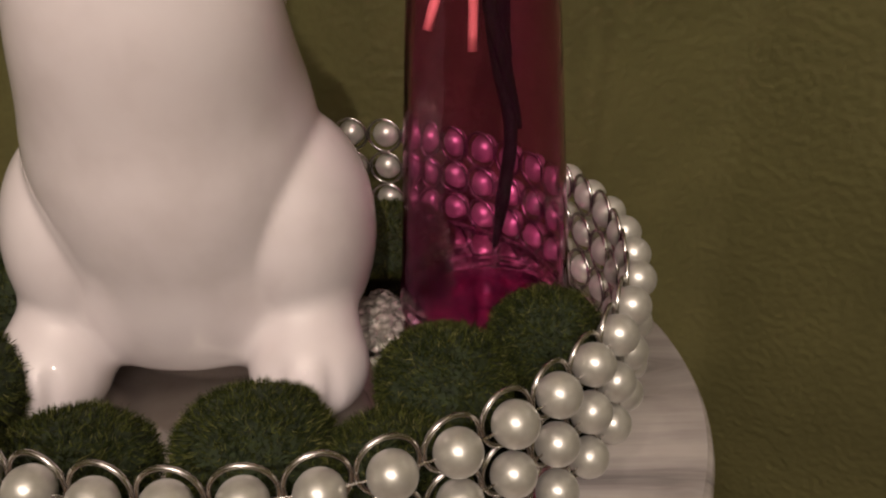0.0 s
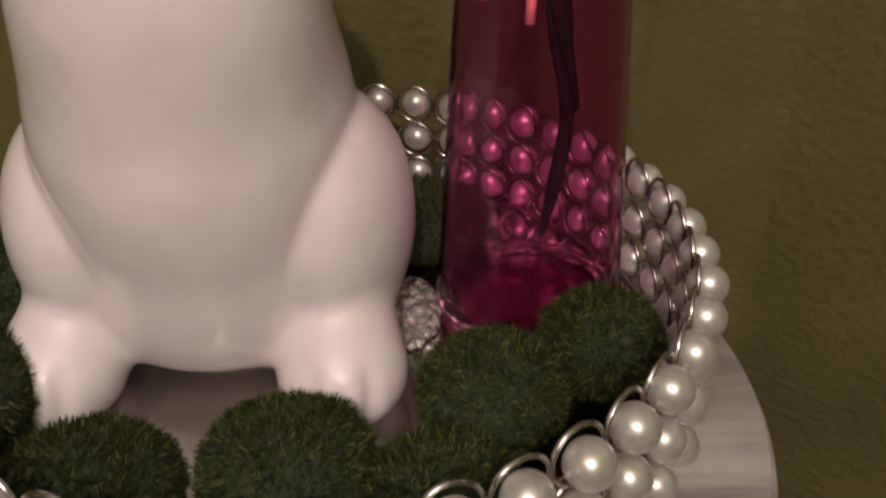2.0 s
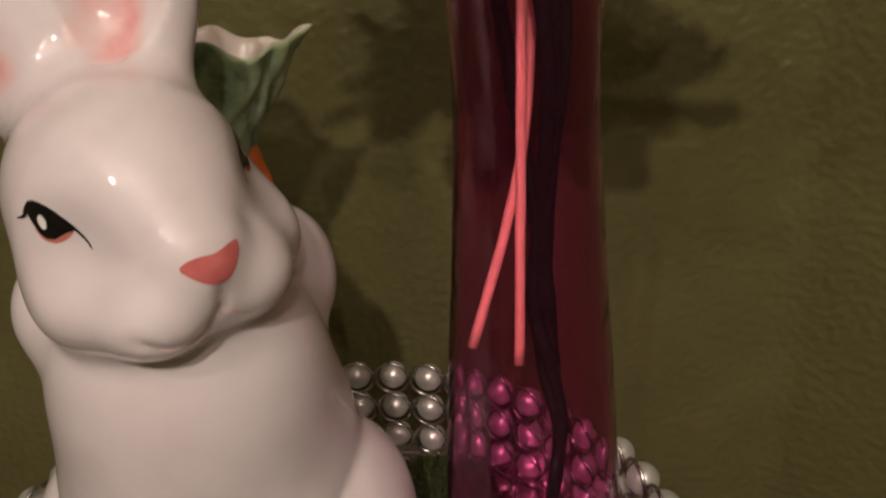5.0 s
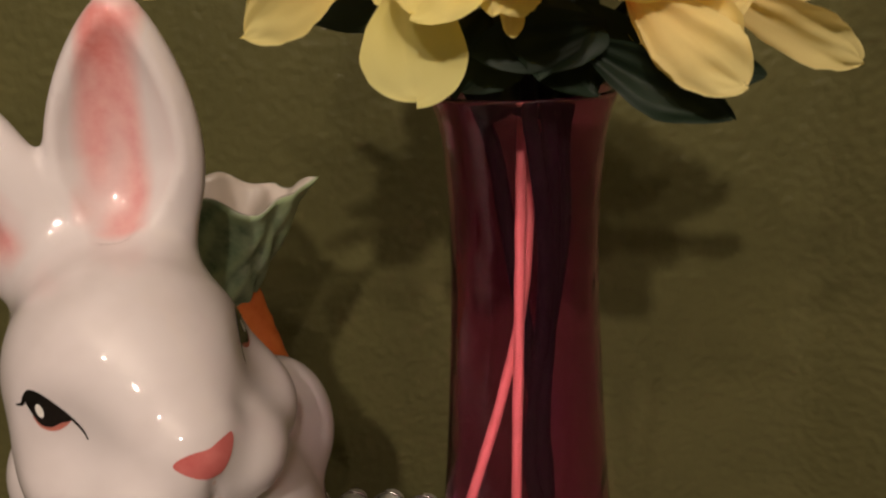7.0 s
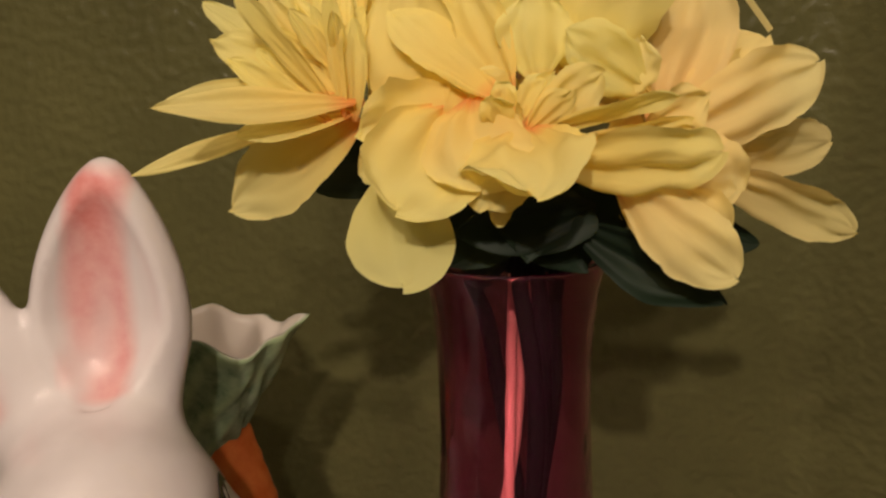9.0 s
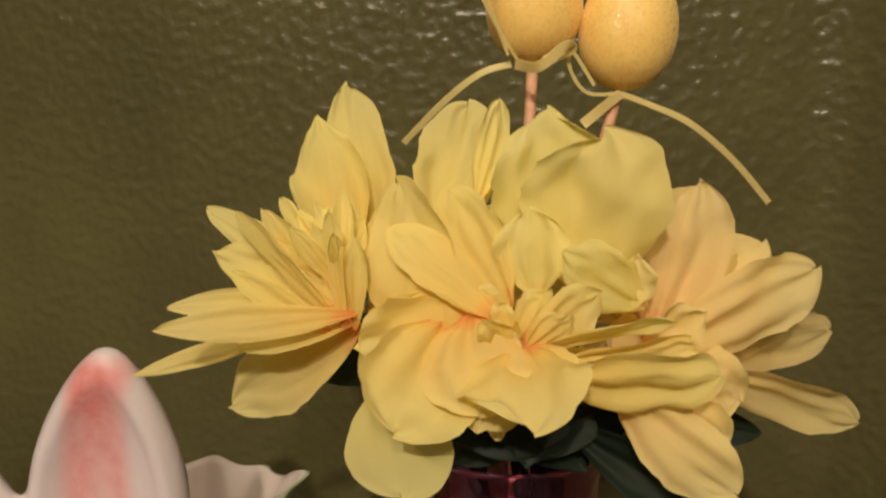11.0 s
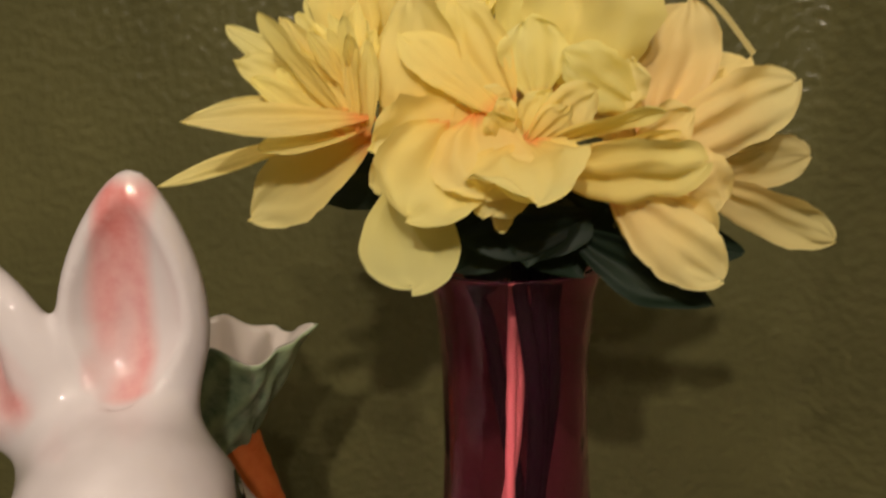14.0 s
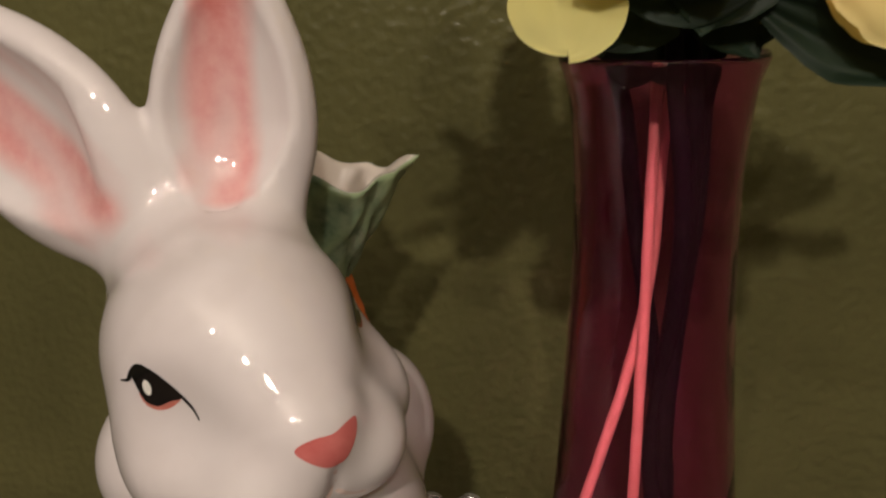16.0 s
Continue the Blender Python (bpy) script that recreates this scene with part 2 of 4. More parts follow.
et_.links.new(esep.outputs[1], en3.inputs["Height"])
et_.links.new(eb.outputs[0], en3.inputs["Normal"])
et_.links.new(en3.outputs[0], ep.inputs["Normal"])
ep.inputs["Roughness"].default_value = 0.5

RIBBON = cloth("sheer_yellow_ribbon", (0.90, 0.82, 0.36), (0.90, 0.82, 0.36), (0.90, 0.82, 0.40), 0.35, 0.40)

# ---------------------------------------------------------------- mesh helpers


def to_mesh(name, bm, mats, smooth=True):
    me = bpy.data.meshes.new(name)
    bm.to_mesh(me)
    bm.free()
    for m in (mats if isinstance(mats, (list, tuple)) else (mats,)):
        me.materials.append(m)
    if smooth:
        me.polygons.foreach_set("use_smooth", [True] * len(me.polygons))
    return me


def part(name, bm, mat, parent=None, label="", smooth=True):
    me = bm if isinstance(bm, bpy.types.Mesh) else to_mesh(name, bm, mat, smooth)
    ob = new(name, me)
    ob.parent = parent
    if label:
        tagged(ob, label)
    return ob


def thing(name, place, label, category, group="", kind=""):
    ob = new(name)
    ob.location = place
    ob.empty_display_size = 0.01
    return tagged(ob, label, category, group, kind)


def lathe(profile, steps=64, close_top=False, close_bottom=False):
    bm = bmesh.new()
    rings = []
    for r, z in profile:
        rings.append([bm.verts.new((r * math.cos(2 * math.pi * k / steps), r * math.sin(2 * math.pi * k / steps), z)) for k in range(steps)])
    for a, b in zip(rings, rings[1:]):
        for k in range(steps):
            bm.faces.new((a[k], a[(k + 1) % steps], b[(k + 1) % steps], b[k]))
    if close_bottom:
        bm.faces.new(rings[0][::-1])
    if close_top:
        bm.faces.new(rings[-1])
    return bm


def tube(points, radii, steps=10, bm=None):
    """A round rod through points, smoothed, with closed ends."""
    bm = bm or bmesh.new()
    pts = [Vector(p) for p in points]
    fine, fr = [], []
    for i in range(len(pts) - 1):
        p0, p1, p2, p3 = pts[max(i - 1, 0)], pts[i], pts[i + 1], pts[min(i + 2, len(pts) - 1)]
        for k in range(6):
            u = k / 6
            fine.append(0.5 * (2 * p1 + (p2 - p0) * u + (2 * p0 - 5 * p1 + 4 * p2 - p3) * u * u + (3 * p1 - p0 - 3 * p2 + p3) * u ** 3))
            fr.append(radii[i] * (1 - u) + radii[i + 1] * u)
    fine.append(pts[-1])
    fr.append(radii[-1])
    rings = []
    for i, p in enumerate(fine):
        d = (fine[min(i + 1, len(fine) - 1)] - fine[max(i - 1, 0)]).normalized()
        side = d.orthogonal().normalized() if i == 0 else (side - d * side.dot(d)).normalized()
        up = d.cross(side)
        rings.append([bm.verts.new(p + fr[i] * (math.cos(a) * side + math.sin(a) * up)) for a in (2 * math.pi * k / steps for k in range(steps))])
    for a, b in zip(rings, rings[1:]):
        for k in range(steps):
            bm.faces.new((a[k], a[(k + 1) % steps], b[(k + 1) % steps], b[k]))
    bm.faces.new(rings[0][::-1])
    bm.faces.new(rings[-1])
    return bm


def box(x0, x1, y0, y1, z0, z1):
    bm = bmesh.new()
    bmesh.ops.create_cube(bm, size=1)
    for v in bm.verts:
        v.co = Vector(((x0 + x1) / 2 + v.co.x * (x1 - x0), (y0 + y1) / 2 + v.co.y * (y1 - y0), (z0 + z1) / 2 + v.co.z * (z1 - z0)))
    return bm


# ---------------------------------------------------------------- the room
FLOOR_Z, CEIL_Z = -0.75, 1.72
WALL_Y, BEND_X = 0.443, 0.139


def orange_peel(x, z):
    """Height of the rolled, knocked-down wall texture."""
    p = Vector((x, 0, z))
    a = noise.noise(p * 240) + 0.7 * noise.noise(p * 470 + Vector((7, 3, 1)))
    return 0.00062 * max(-0.35, min(0.7, a)) + 0.0010 * noise.noise(p * 9)


def wall_line(s):
    """Plan of the textured wall by its length s: straight, then a soft inside bend of 40 degrees."""
    bend, r = radians(41), 0.035
    if s <= BEND_X:
        return s, WALL_Y, 0.0, -1.0
    a = min((s - BEND_X) / r, bend)
    x, y = BEND_X + r * math.sin(a), WALL_Y - r * (1 - math.cos(a))
    rest = max(0.0, s - BEND_X - r * bend)
    return x + rest * math.cos(bend) if a >= bend else x, y - rest * math.sin(bend) if a >= bend else y, -math.sin(a), -math.cos(a)


def textured_wall(s0, s1, z0, z1, step):
    ns, nz = int((s1 - s0) / step) + 1, int((z1 - z0) / step) + 1
    verts, faces = [], []
    for j in range(nz):
        z = z0 + (z1 - z0) * j / (nz - 1)
        for i in range(ns):
            s = s0 + (s1 - s0) * i / (ns - 1)
            x, y, nx, ny = wall_line(s)
            h = orange_peel(s, z)
            verts.append((x + nx * h, y + ny * h, z))
    for j in range(nz - 1):
        for i in range(ns - 1):
            k = j * ns + i
            faces.append((k, k + 1, k + ns + 1, k + ns))
    me = bpy.data.meshes.new("wall_north")
    me.from_pydata(verts, [], faces)
    me.materials.append(WALL)
    me.polygons.foreach_set("use_smooth", [True] * len(me.polygons))
    return me


tagged(new("wall_north", textured_wall(-0.32, 0.36, -0.30, 0.56, 0.0013)), "olive green wall with rolled orange-peel paint texture", "wall", kind="structure")
# plain continuation of the room past the textured stretch
bx, by, _, _ = wall_line(0.36)
for name, bm in (("wall_north_left", box(-1.8, -0.32, WALL_Y, WALL_Y + 0.1, FLOOR_Z, CEIL_Z)),
                 ("wall_north_below", box(-0.32, BEND_X, WALL_Y, WALL_Y + 0.1, FLOOR_Z, -0.30)),
                 ("wall_north_above", box(-0.32, BEND_X, WALL_Y, WALL_Y + 0.1, 0.56, CEIL_Z)),
                 ("wall_west", box(-1.9, -1.8, -2.4, WALL_Y + 0.1, FLOOR_Z, CEIL_Z)),
                 ("wall_east", box(1.5, 1.6, -2.4, WALL_Y, FLOOR_Z, CEIL_Z)),
                 ("wall_south", box(-1.9, 1.6, -2.5, -2.4, FLOOR_Z, CEIL_Z))):
    part(name, bm, WALL, smooth=False)
    tagged(bpy.data.objects[name], "plain olive green painted wall", "wall", kind="structure")
# the oblique wall beyond the bend
ux, uy = math.cos(radians(41)), -math.sin(radians(41))


def oblique(s0, s1, z0, z1):
    bm = bmesh.new()
    a, b = Vector((*wall_line(s0)[:2], 0)), Vector((*wall_line(s1)[:2], 0))
    n = Vector((-uy, ux, 0)) * 0.1
    vs = [bm.verts.new((*(p + q)[:2], z)) for z in (z0, z1) for p, q in ((a, n * 0), (b, n * 0), (b, n), (a, n))]
    for f in ((0, 1, 5, 4), (1, 2, 6, 5), (2, 3, 7, 6), (3, 0, 4, 7), (0, 3, 2, 1), (4, 5, 6, 7)):
        bm.faces.new([vs[i] for i in f])
    return bm


for name, bm in (("wall_oblique", oblique(0.36, 2.0, FLOOR_Z, CEIL_Z)), ("wall_oblique_below", oblique(BEND_X + 0.01, 0.36, FLOOR_Z, -0.30)), ("wall_oblique_above", oblique(BEND_X + 0.01, 0.36, 0.56, CEIL_Z))):
    part(name, bm, WALL, smooth=False)
    tagged(bpy.data.objects[name], "plain olive green painted wall", "wall", kind="structure")
part("floor", box(-1.9, 1.6, -2.5, 0.6, FLOOR_Z - 0.1, FLOOR_Z), FLOOR, smooth=False)
tagged(bpy.data.objects["floor"], "plain brown floor", "floor", kind="structure")
part("ceiling", box(-1.9, 1.6, -2.5, 0.6, CEIL_Z, CEIL_Z + 0.1), CEILING, smooth=False)
tagged(bpy.data.objects["ceiling"], "plain white ceiling", "ceiling", kind="structure")

# ---------------------------------------------------------------- the marble stand
BX, BY = -0.062, 0.265
stand = thing("pedestal_table", (BX, BY, FLOOR_Z), "round pedestal table with a grey-veined white marble top", "table")
TOP_R = 0.1565
TOP_Z = -0.003
edge = [(0.001, -0.020), (TOP_R - 0.003, -0.020)] + [(TOP_R - 0.004 + 0.004 * math.sin(a), -0.010 - 0.0085 * math.cos(a)) for a in np.linspace(0.2, math.pi - 0.2, 9)] + [(TOP_R - 0.0035, 0), (0.001, 0)]
top = part("marble_top", lathe(edge, 128, True, True), MARBLE, stand, "grey-veined white marble disc with a rounded edge")
top.location = (0, 0, TOP_Z - FLOOR_Z)
for p in top.data.polygons:
    p.use_smooth = len(p.vertices) == 4
col = part("column", lathe([(0.13, 0), (0.13, 0.02), (0.04, 0.05), (0.025, 0.12), (0.025, 0.60), (0.05, 0.70), (0.09, TOP_Z - FLOOR_Z - 0.020)], 48, True, True), FLOOR, stand)

# ---------------------------------------------------------------- the ceramic rabbit, one glazed body
RX, RY, TRAY_Z = -0.095, 0.268, 0.0160
HEAD = np.array((-0.100, 0.256, 0.188))
FACE = math.radians(-47)  # where the face looks, from +x towards -y
ROLL = math.radians(6)  # the head cocks a little
FWD = np.array((math.cos(FACE), math.sin(FACE), 0))
LEVEL = np.array((-math.sin(FACE), math.cos(FACE), 0))
SIDE = math.cos(ROLL) * LEVEL + math.sin(ROLL) * np.array((0, 0, 1.0))
CROWN = -math.sin(ROLL) * LEVEL + math.cos(ROLL) * np.array((0, 0, 1.0))


def head_at(f, r, z):
    return HEAD + f * FWD + r * SIDE + z * CROWN


def ellipsoid(p, c, radii, axes=None):
    q = p - np.array(c)
    if axes is not None:
        q = q @ np.array(axes).T
    radii = np.array(radii)
    k0 = np.linalg.norm(q / radii, axis=-1)
    k1 = np.linalg.norm(q / radii ** 2, axis=-1)
    return k0 * (k0 - 1) / np.maximum(k1, 1e-9)


def rod(p, a, b, ra, rb):
    a, b = np.array(a), np.array(b)
    h = np.clip(((p - a) @ (b - a)) / ((b - a) @ (b - a)), 0, 1)
    return np.linalg.norm(p - a - h[..., None] * (b - a), axis=-1) - (ra + (rb - ra) * h)


def blend(a, b, k):
    h = np.maximum(k - np.abs(a - b), 0) / k
    return np.minimum(a, b) - h * h * k / 4


def carve(a, b, k):
    return -blend(-a, b, k)


HEAD_AXES = (FWD, SIDE, CROWN)


def ear_axes(lean, turn):
    """Width, depth and length axes of an ear that leans sideways by lean and turns by turn."""
    w = np.array((math.cos(turn), math.sin(turn), 0))
    d = np.array((-math.sin(turn), math.cos(turn), 0))
    up = np.array((0, 0, 1.0))
    return (math.cos(lean) * w - math.sin(lean) * up, d, math.sin(lean) * w + math.cos(lean) * up)


EARS = ((np.array((-0.0974, 0.271, 0.2505)), ear_axes(radians(5), radians(6)), 0.0210, 0.0440),
        (np.array((-0.1500, 0.270, 0.247)), ear_axes(radians(-47), radians(-10)), 0.0260, 0.051))


def ear(p, c, axes, w, l):
    q = (p - c) @ np.array(axes).T
    t = np.clip(q[..., 2] / l, -1, 1)
    # the outline is fuller below the middle and pointed at the tip
    width = w * (1.03 - 0.08 * t - np.where(t < 0, 0.42, 0.27) * t * t)
    body = ellipsoid(np.stack((q[..., 0] * w / np.maximum(width, 0.004), q[..., 1], q[..., 2]), -1), (0, 0.002, 0), (w, 0.0100, l))
    hollow = w * (1 - 0.10 * t - np.where(t < 0, 0.85 * np.abs(t), 0.42 * t * t))
    shallow = 0.011 * np.maximum(-t - 0.05, 0) ** 1.3
    cup = ellipsoid(np.stack((q[..., 0] * w / np.maximum(hollow, 0.004), q[..., 1] + shallow, q[..., 2]), -1), (-0.001, -0.0088, 0.004), (w * 0.86, 0.0112, l * 0.82))
    return carve(body, cup, 0.0022)


GROOVES = []  # pressed lines of the mouth, filled in once the head stands


def rabbit_shape(p):
    d = ellipsoid(p, (-0.0925, 0.270, 0.089), (0.0472, 0.048, 0.079))
    d = blend(d, rod(p, (-0.0938, 0.268, 0.10), (-0.0965, 0.268, 0.165), 0.0383, 0.0315), 0.02)
    d = blend(d, ellipsoid(p, (-0.089, 0.252, 0.143), (0.036, 0.031, 0.036)), 0.018)
    d = blend(d, ellipsoid(p, (-0.093, 0.267, 0.046), (0.052, 0.036, 0.033)), 0.012)
    d = np.maximum(d, 0.0275 - p[..., 2])
    for s in (-1, 1):
        x = -0.093 + s * 0.0375
        d = blend(d, ellipsoid(p, (x, 0.272, 0.064), (0.0275, 0.0385, 0.043)), 0.0018)
        leg = rod(p, (x + s * 0.001, 0.256, 0.046), (x + s * (0.005 if s > 0 else 0.009), 0.240, 0.030), 0.019, 0.0180)
        d = blend(d, leg, 0.0035)
        toe = ellipsoid(p, (x + s * (0.005 if s > 0 else 0.009), 0.232, 0.027), (0.018, 0.017, 0.013))
        d = blend(d, toe, 0.012)
    d = np.minimum(d, ellipsoid(p, (-0.095, 0.300, 0.020), (0.052, 0.036, 0.045)))
    # upper arms and the arm that holds the carrot
    d = blend(d, ellipsoid(p, (-0.072, 0.292, 0.153), (0.0205, 0.026, 0.025)), 0.006)
    d = blend(d, ellipsoid(p, (-0.122, 0.266, 0.158), (0.0205, 0.024, 0.022)), 0.006)
    # head
    h = ellipsoid(p, head_at(0.001, 0.002, 0.006), (0.037, 0.0295, 0.0315), HEAD_AXES)
    h = blend(h, rod(p, head_at(0.012, 0, 0.012), head_at(0.041, 0, 0.000), 0.025, 0.0130), 0.018)
    for s in (-1, 1):
        h = blend(h, ellipsoid(p, head_at(0.015, 0.0030 + s * 0.0150, -0.009), (0.024, 0.0220, 0.0190), HEAD_AXES), 0.010)
        h = blend(h, ellipsoid(p, head_at(0.0330, s * 0.0108, -0.0100), (0.0188, 0.0162, 0.0134), HEAD_AXES), 0.0060)
    h = blend(h, ellipsoid(p, head_at(0.027, 0, -0.0140), (0.014, 0.012, 0.009), HEAD_AXES), 0.008)
    for s in (-1, 1):
        h = carve(h, ellipsoid(p, head_at(0.036, 0.0035 + s * 0.036, 0.010), (0.012, 0.012, 0.011), HEAD_AXES), 0.012)
    h = blend(h, blend(*(ear(p, *e) for e in EARS), 0.005), 0.017)
    d = blend(d, h, 0.006)
    # grooves: toes, mouth
    for x, y0 in ((-0.040, 0.212), (-0.058, 0.211), (-0.131, 0.211), (-0.149, 0.212)):
        d = carve(d, rod(p, (x, y0 + 0.001, 0.014), (x, y0 + 0.009, 0.040), 0.0022, 0.0012), 0.004)
    for a, b in GROOVES:
        d = carve(d, rod(p, a, b, 0.0006, 0.0006), 0.0022)
    return np.maximum(d, TRAY_Z - p[..., 2])


def skin(field, lo, hi, step):
    """Surface of field = 0 as verts and quads, one vertex in each crossed cell."""
    n = [int((b - a) / step) + 1 for a, b in zip(lo, hi)]
    ax = [np.linspace(a, a + step * (k - 1), k) for a, k in zip(lo, n)]
    val = np.empty(n, dtype=np.float32)
    gx, gy = np.meshgrid(ax[0], ax[1], indexing="ij")
    for k in range(n[2]):
        val[:, :, k] = field(np.stack((gx, gy, np.full_like(gx, ax[2][k])), -1))
    inside = val < 0
    acc, cnt = np.zeros([k - 1 for k in n] + [3]), np.zeros([k - 1 for k in n])
    cell = [slice(0, k - 1) for k in n]
    for axis in range(3):
        others = [a for a in range(3) if a != axis]
        for o1 in (0, 1):
            for o2 in (0, 1):
                off = [0, 0, 0]
                off[others[0]], off[others[1]] = o1, o2
                s0 = tuple(slice(off[a], off[a] + n[a] - 1) for a in range(3))
                off[axis] = 1
                s1 = tuple(slice(off[a], off[a] + n[a] - 1) for a in range(3))
                va, vb = val[s0], val[s1]
                cross = (va < 0) != (vb < 0)
                u = np.where(cross, va / np.where(cross, va - vb, 1), 0)
                off[axis] = 0
                for a in range(3):
                    acc[..., a] += np.where(cross, (u if a == axis else off[a]), 0)
                cnt += cross
    used = cnt > 0
    index = -np.ones(used.shape, dtype=np.int64)
    index[used] = np.arange(used.sum())
    where = np.argwhere(used)
    verts = np.array(lo) + step * (where + acc[used] / cnt[used][:, None])
    quads = []
    for axis in range(3):
        a1, a2 = [(1, 2), (2, 0), (0, 1)][axis]
        s0 = [slice(None)] * 3
        s1 = [slice(None)] * 3
        s0[axis], s1[axis] = slice(0, -1), slice(1, None)
        ia, ib = inside[tuple(s0)], inside[tuple(s1)]
        for flip, mask in ((False, ia & ~ib), (True, ~ia & ib)):
            e = np.argwhere(mask)
            e = e[(e[:, a1] > 0) & (e[:, a2] > 0) & (e[:, a1] < n[a1] - 1) & (e[:, a2] < n[a2] - 1)]
            c = []
            for d1, d2 in ((0, 0), (-1, 0), (-1, -1), (0, -1)):
                q = e.copy()
                q[:, a1] += d1
                q[:, a2] += d2
                c.append(index[q[:, 0], q[:, 1], q[:, 2]])
            c = np.stack(c, -1)
            quads.append(c[:, ::-1] if flip else c)
    return verts, np.concatenate(quads)


def onto(points, way, lift):
    """Drop points along way on to the glaze."""
    p = np.array(points)
    for _ in range(40):
        p = p + np.clip(rabbit_shape(p), -0.003, 0.003)[:, None] * way * 0.8
    return p - way * lift


def resample(outline, per=5, closed=True):
    pts = [np.array(p, float) for p in outline]
    out = []
    n = len(pts)
    for i in range(n if closed else n - 1):
        g = lambda k: pts[k % n] if closed else pts[max(0, min(n - 1, k))]
        p0, p1, p2, p3 = g(i - 1), g(i), g(i + 1), g(i + 2)
        for k in range(per):
            u = k / per
            out.append(0.5 * (2 * p1 + (p2 - p0) * u + (2 * p0 - 5 * p1 + 4 * p2 - p3) * u * u + (3 * p1 - p0 - 3 * p2 + p3) * u ** 3))
    if not closed:
        out.append(pts[-1])
    return out


nose_c = head_at(0.060, 0, 0.0015)
nu = SIDE * 1.25
MOUTH = (((0, -6.0), (0.1, -9.0), (0, -12.5)), ((0, -12.3), (-3.0, -16.0), (-7.5, -18.2), (-12.5, -17.0), (-17, -12.5)))
lines = [onto([nose_c + 0.001 * (a * nu + b * CROWN) + FWD * 0.004 for a, b in line], -FWD, 0.0) for line in MOUTH]
for pts in lines:
    GROOVES.extend(zip(pts[:-1], pts[1:]))
RABBIT_PAINTS = [CERAMIC, BLACK_PAINT, WHITE_PAINT, RED_PAINT, NOSE_PAINT, MOUTH_PAINT, CARROT_PAINT, LEAF_PAINT]
rv, rq = skin(rabbit_shape, (-0.205, 0.196, 0.0125), (-0.012, 0.345, 0.305), 0.0015)
all_v, all_f, all_m = [rv], [q for q in rq.tolist()], [0] * len(rq)
paint = [np.zeros((len(rv), 3))]
# brushed pink in the ears
for c, axes, w, l in EARS:
    q = (rv - c) @ np.array(axes).T
    streak = np.array([noise.noise(Vector((a * 160, b * 160, e * 28))) for a, b, e in q])
    along = q[:, 2] / l
    half = w * (0.44 - 0.14 * np.maximum(along, 0) + 0.30 * np.minimum(along, 0)) * (1 + 0.5 * streak)
    k = np.clip(1.5 - np.abs(q[:, 0] - 0.10 * w * along + np.where(along < 0, 0.28 * w * along, 0) + 0.0020) / half, 0, 1) * np.clip((0.98 - along) * 9, 0, 1) * np.clip((along + 0.70) * 7, 0, 1)
    tone = 0.52 + 0.60 * np.maximum(along, 0) + 0.25 * np.maximum(-along, 0) - 9 * q[:, 0] * (along > 0) + 0.35 * streak
    front = np.clip((-q[:, 1] + 0.006) / 0.003, 0, 1) * np.clip((q[:, 1] + 0.011) / 0.003, 0, 1) * (np.abs(q[:, 0]) < w * 1.1)
    paint[0][:, 0] = np.maximum(paint[0][:, 0], np.clip(k * tone * front, 0, 1))
count = len(rv)


def add_piece(verts, faces, slot, colour=None):
    global count
    verts = np.array(verts)
    all_v.append(verts)
    all_f.extend([[i + count for i in f] for f in faces])
    all_m.extend([slot] * len(faces))
    paint.append(np.zeros((len(verts), 3)) if colour is None else np.array(colour))
    count += len(verts)


def slope(p):
    e = 0.0006
    g = np.array([rabbit_shape((p + d)[None])[0] - rabbit_shape((p - d)[None])[0] for d in np.eye(3) * e])
    return g / np.linalg.norm(g)


def decal(centre, u, v, way, outline, slot, lift, mirror=1):
    """A painted patch: outline in millimetres about centre, laid on the glaze."""
    line = resample(outline)
    mid = sum(line) / len(line)
    rings = 5
    pts = [mid] + [mid + (p - mid) * k / rings for k in range(1, rings + 1) for p in line]
    world_pts = [centre + 0.001 * (mirror * a * u + b * v) - way * 0.004 for a, b in pts]
    n = len(line)
    faces = [[0, 1 + i, 1 + (i + 1) % n] for i in range(n)]
    for k in range(rings - 1):
        for i in range(n):
            a, b = 1 + k * n + i, 1 + k * n + (i + 1) % n
            faces.append([a, a + n, b + n, b])
    if mirror < 0:
        faces = [f[::-1] for f in faces]
    add_piece(onto(world_pts, way, lift), faces, slot)


def stroke(centre, u, v, way, line, widths, slot, lift, mirror=1):
    pts = resample(line, 5, False)
    w = np.interp(np.linspace(0, 1, len(pts)), np.linspace(0, 1, len(widths)), widths)
    left, right = [], []
    for i, p in enumerate(pts):
        d = pts[min(i + 1, len(pts) - 1)] - pts[max(i - 1, 0)]
        d = np.array((-d[1], d[0])) / np.linalg.norm(d)
        left.append(p + d * w[i] / 2)
        right.append(p - d * w[i] / 2)
    n = len(pts)
    world_pts = [centre + 0.001 * (mirror * a * u + b * v) - way * 0.004 for a, b in left + right]
    add_piece(onto(world_pts, way, lift), [[n + i, n + i + 1, i + 1, i] for i in range(n - 1)], slot)


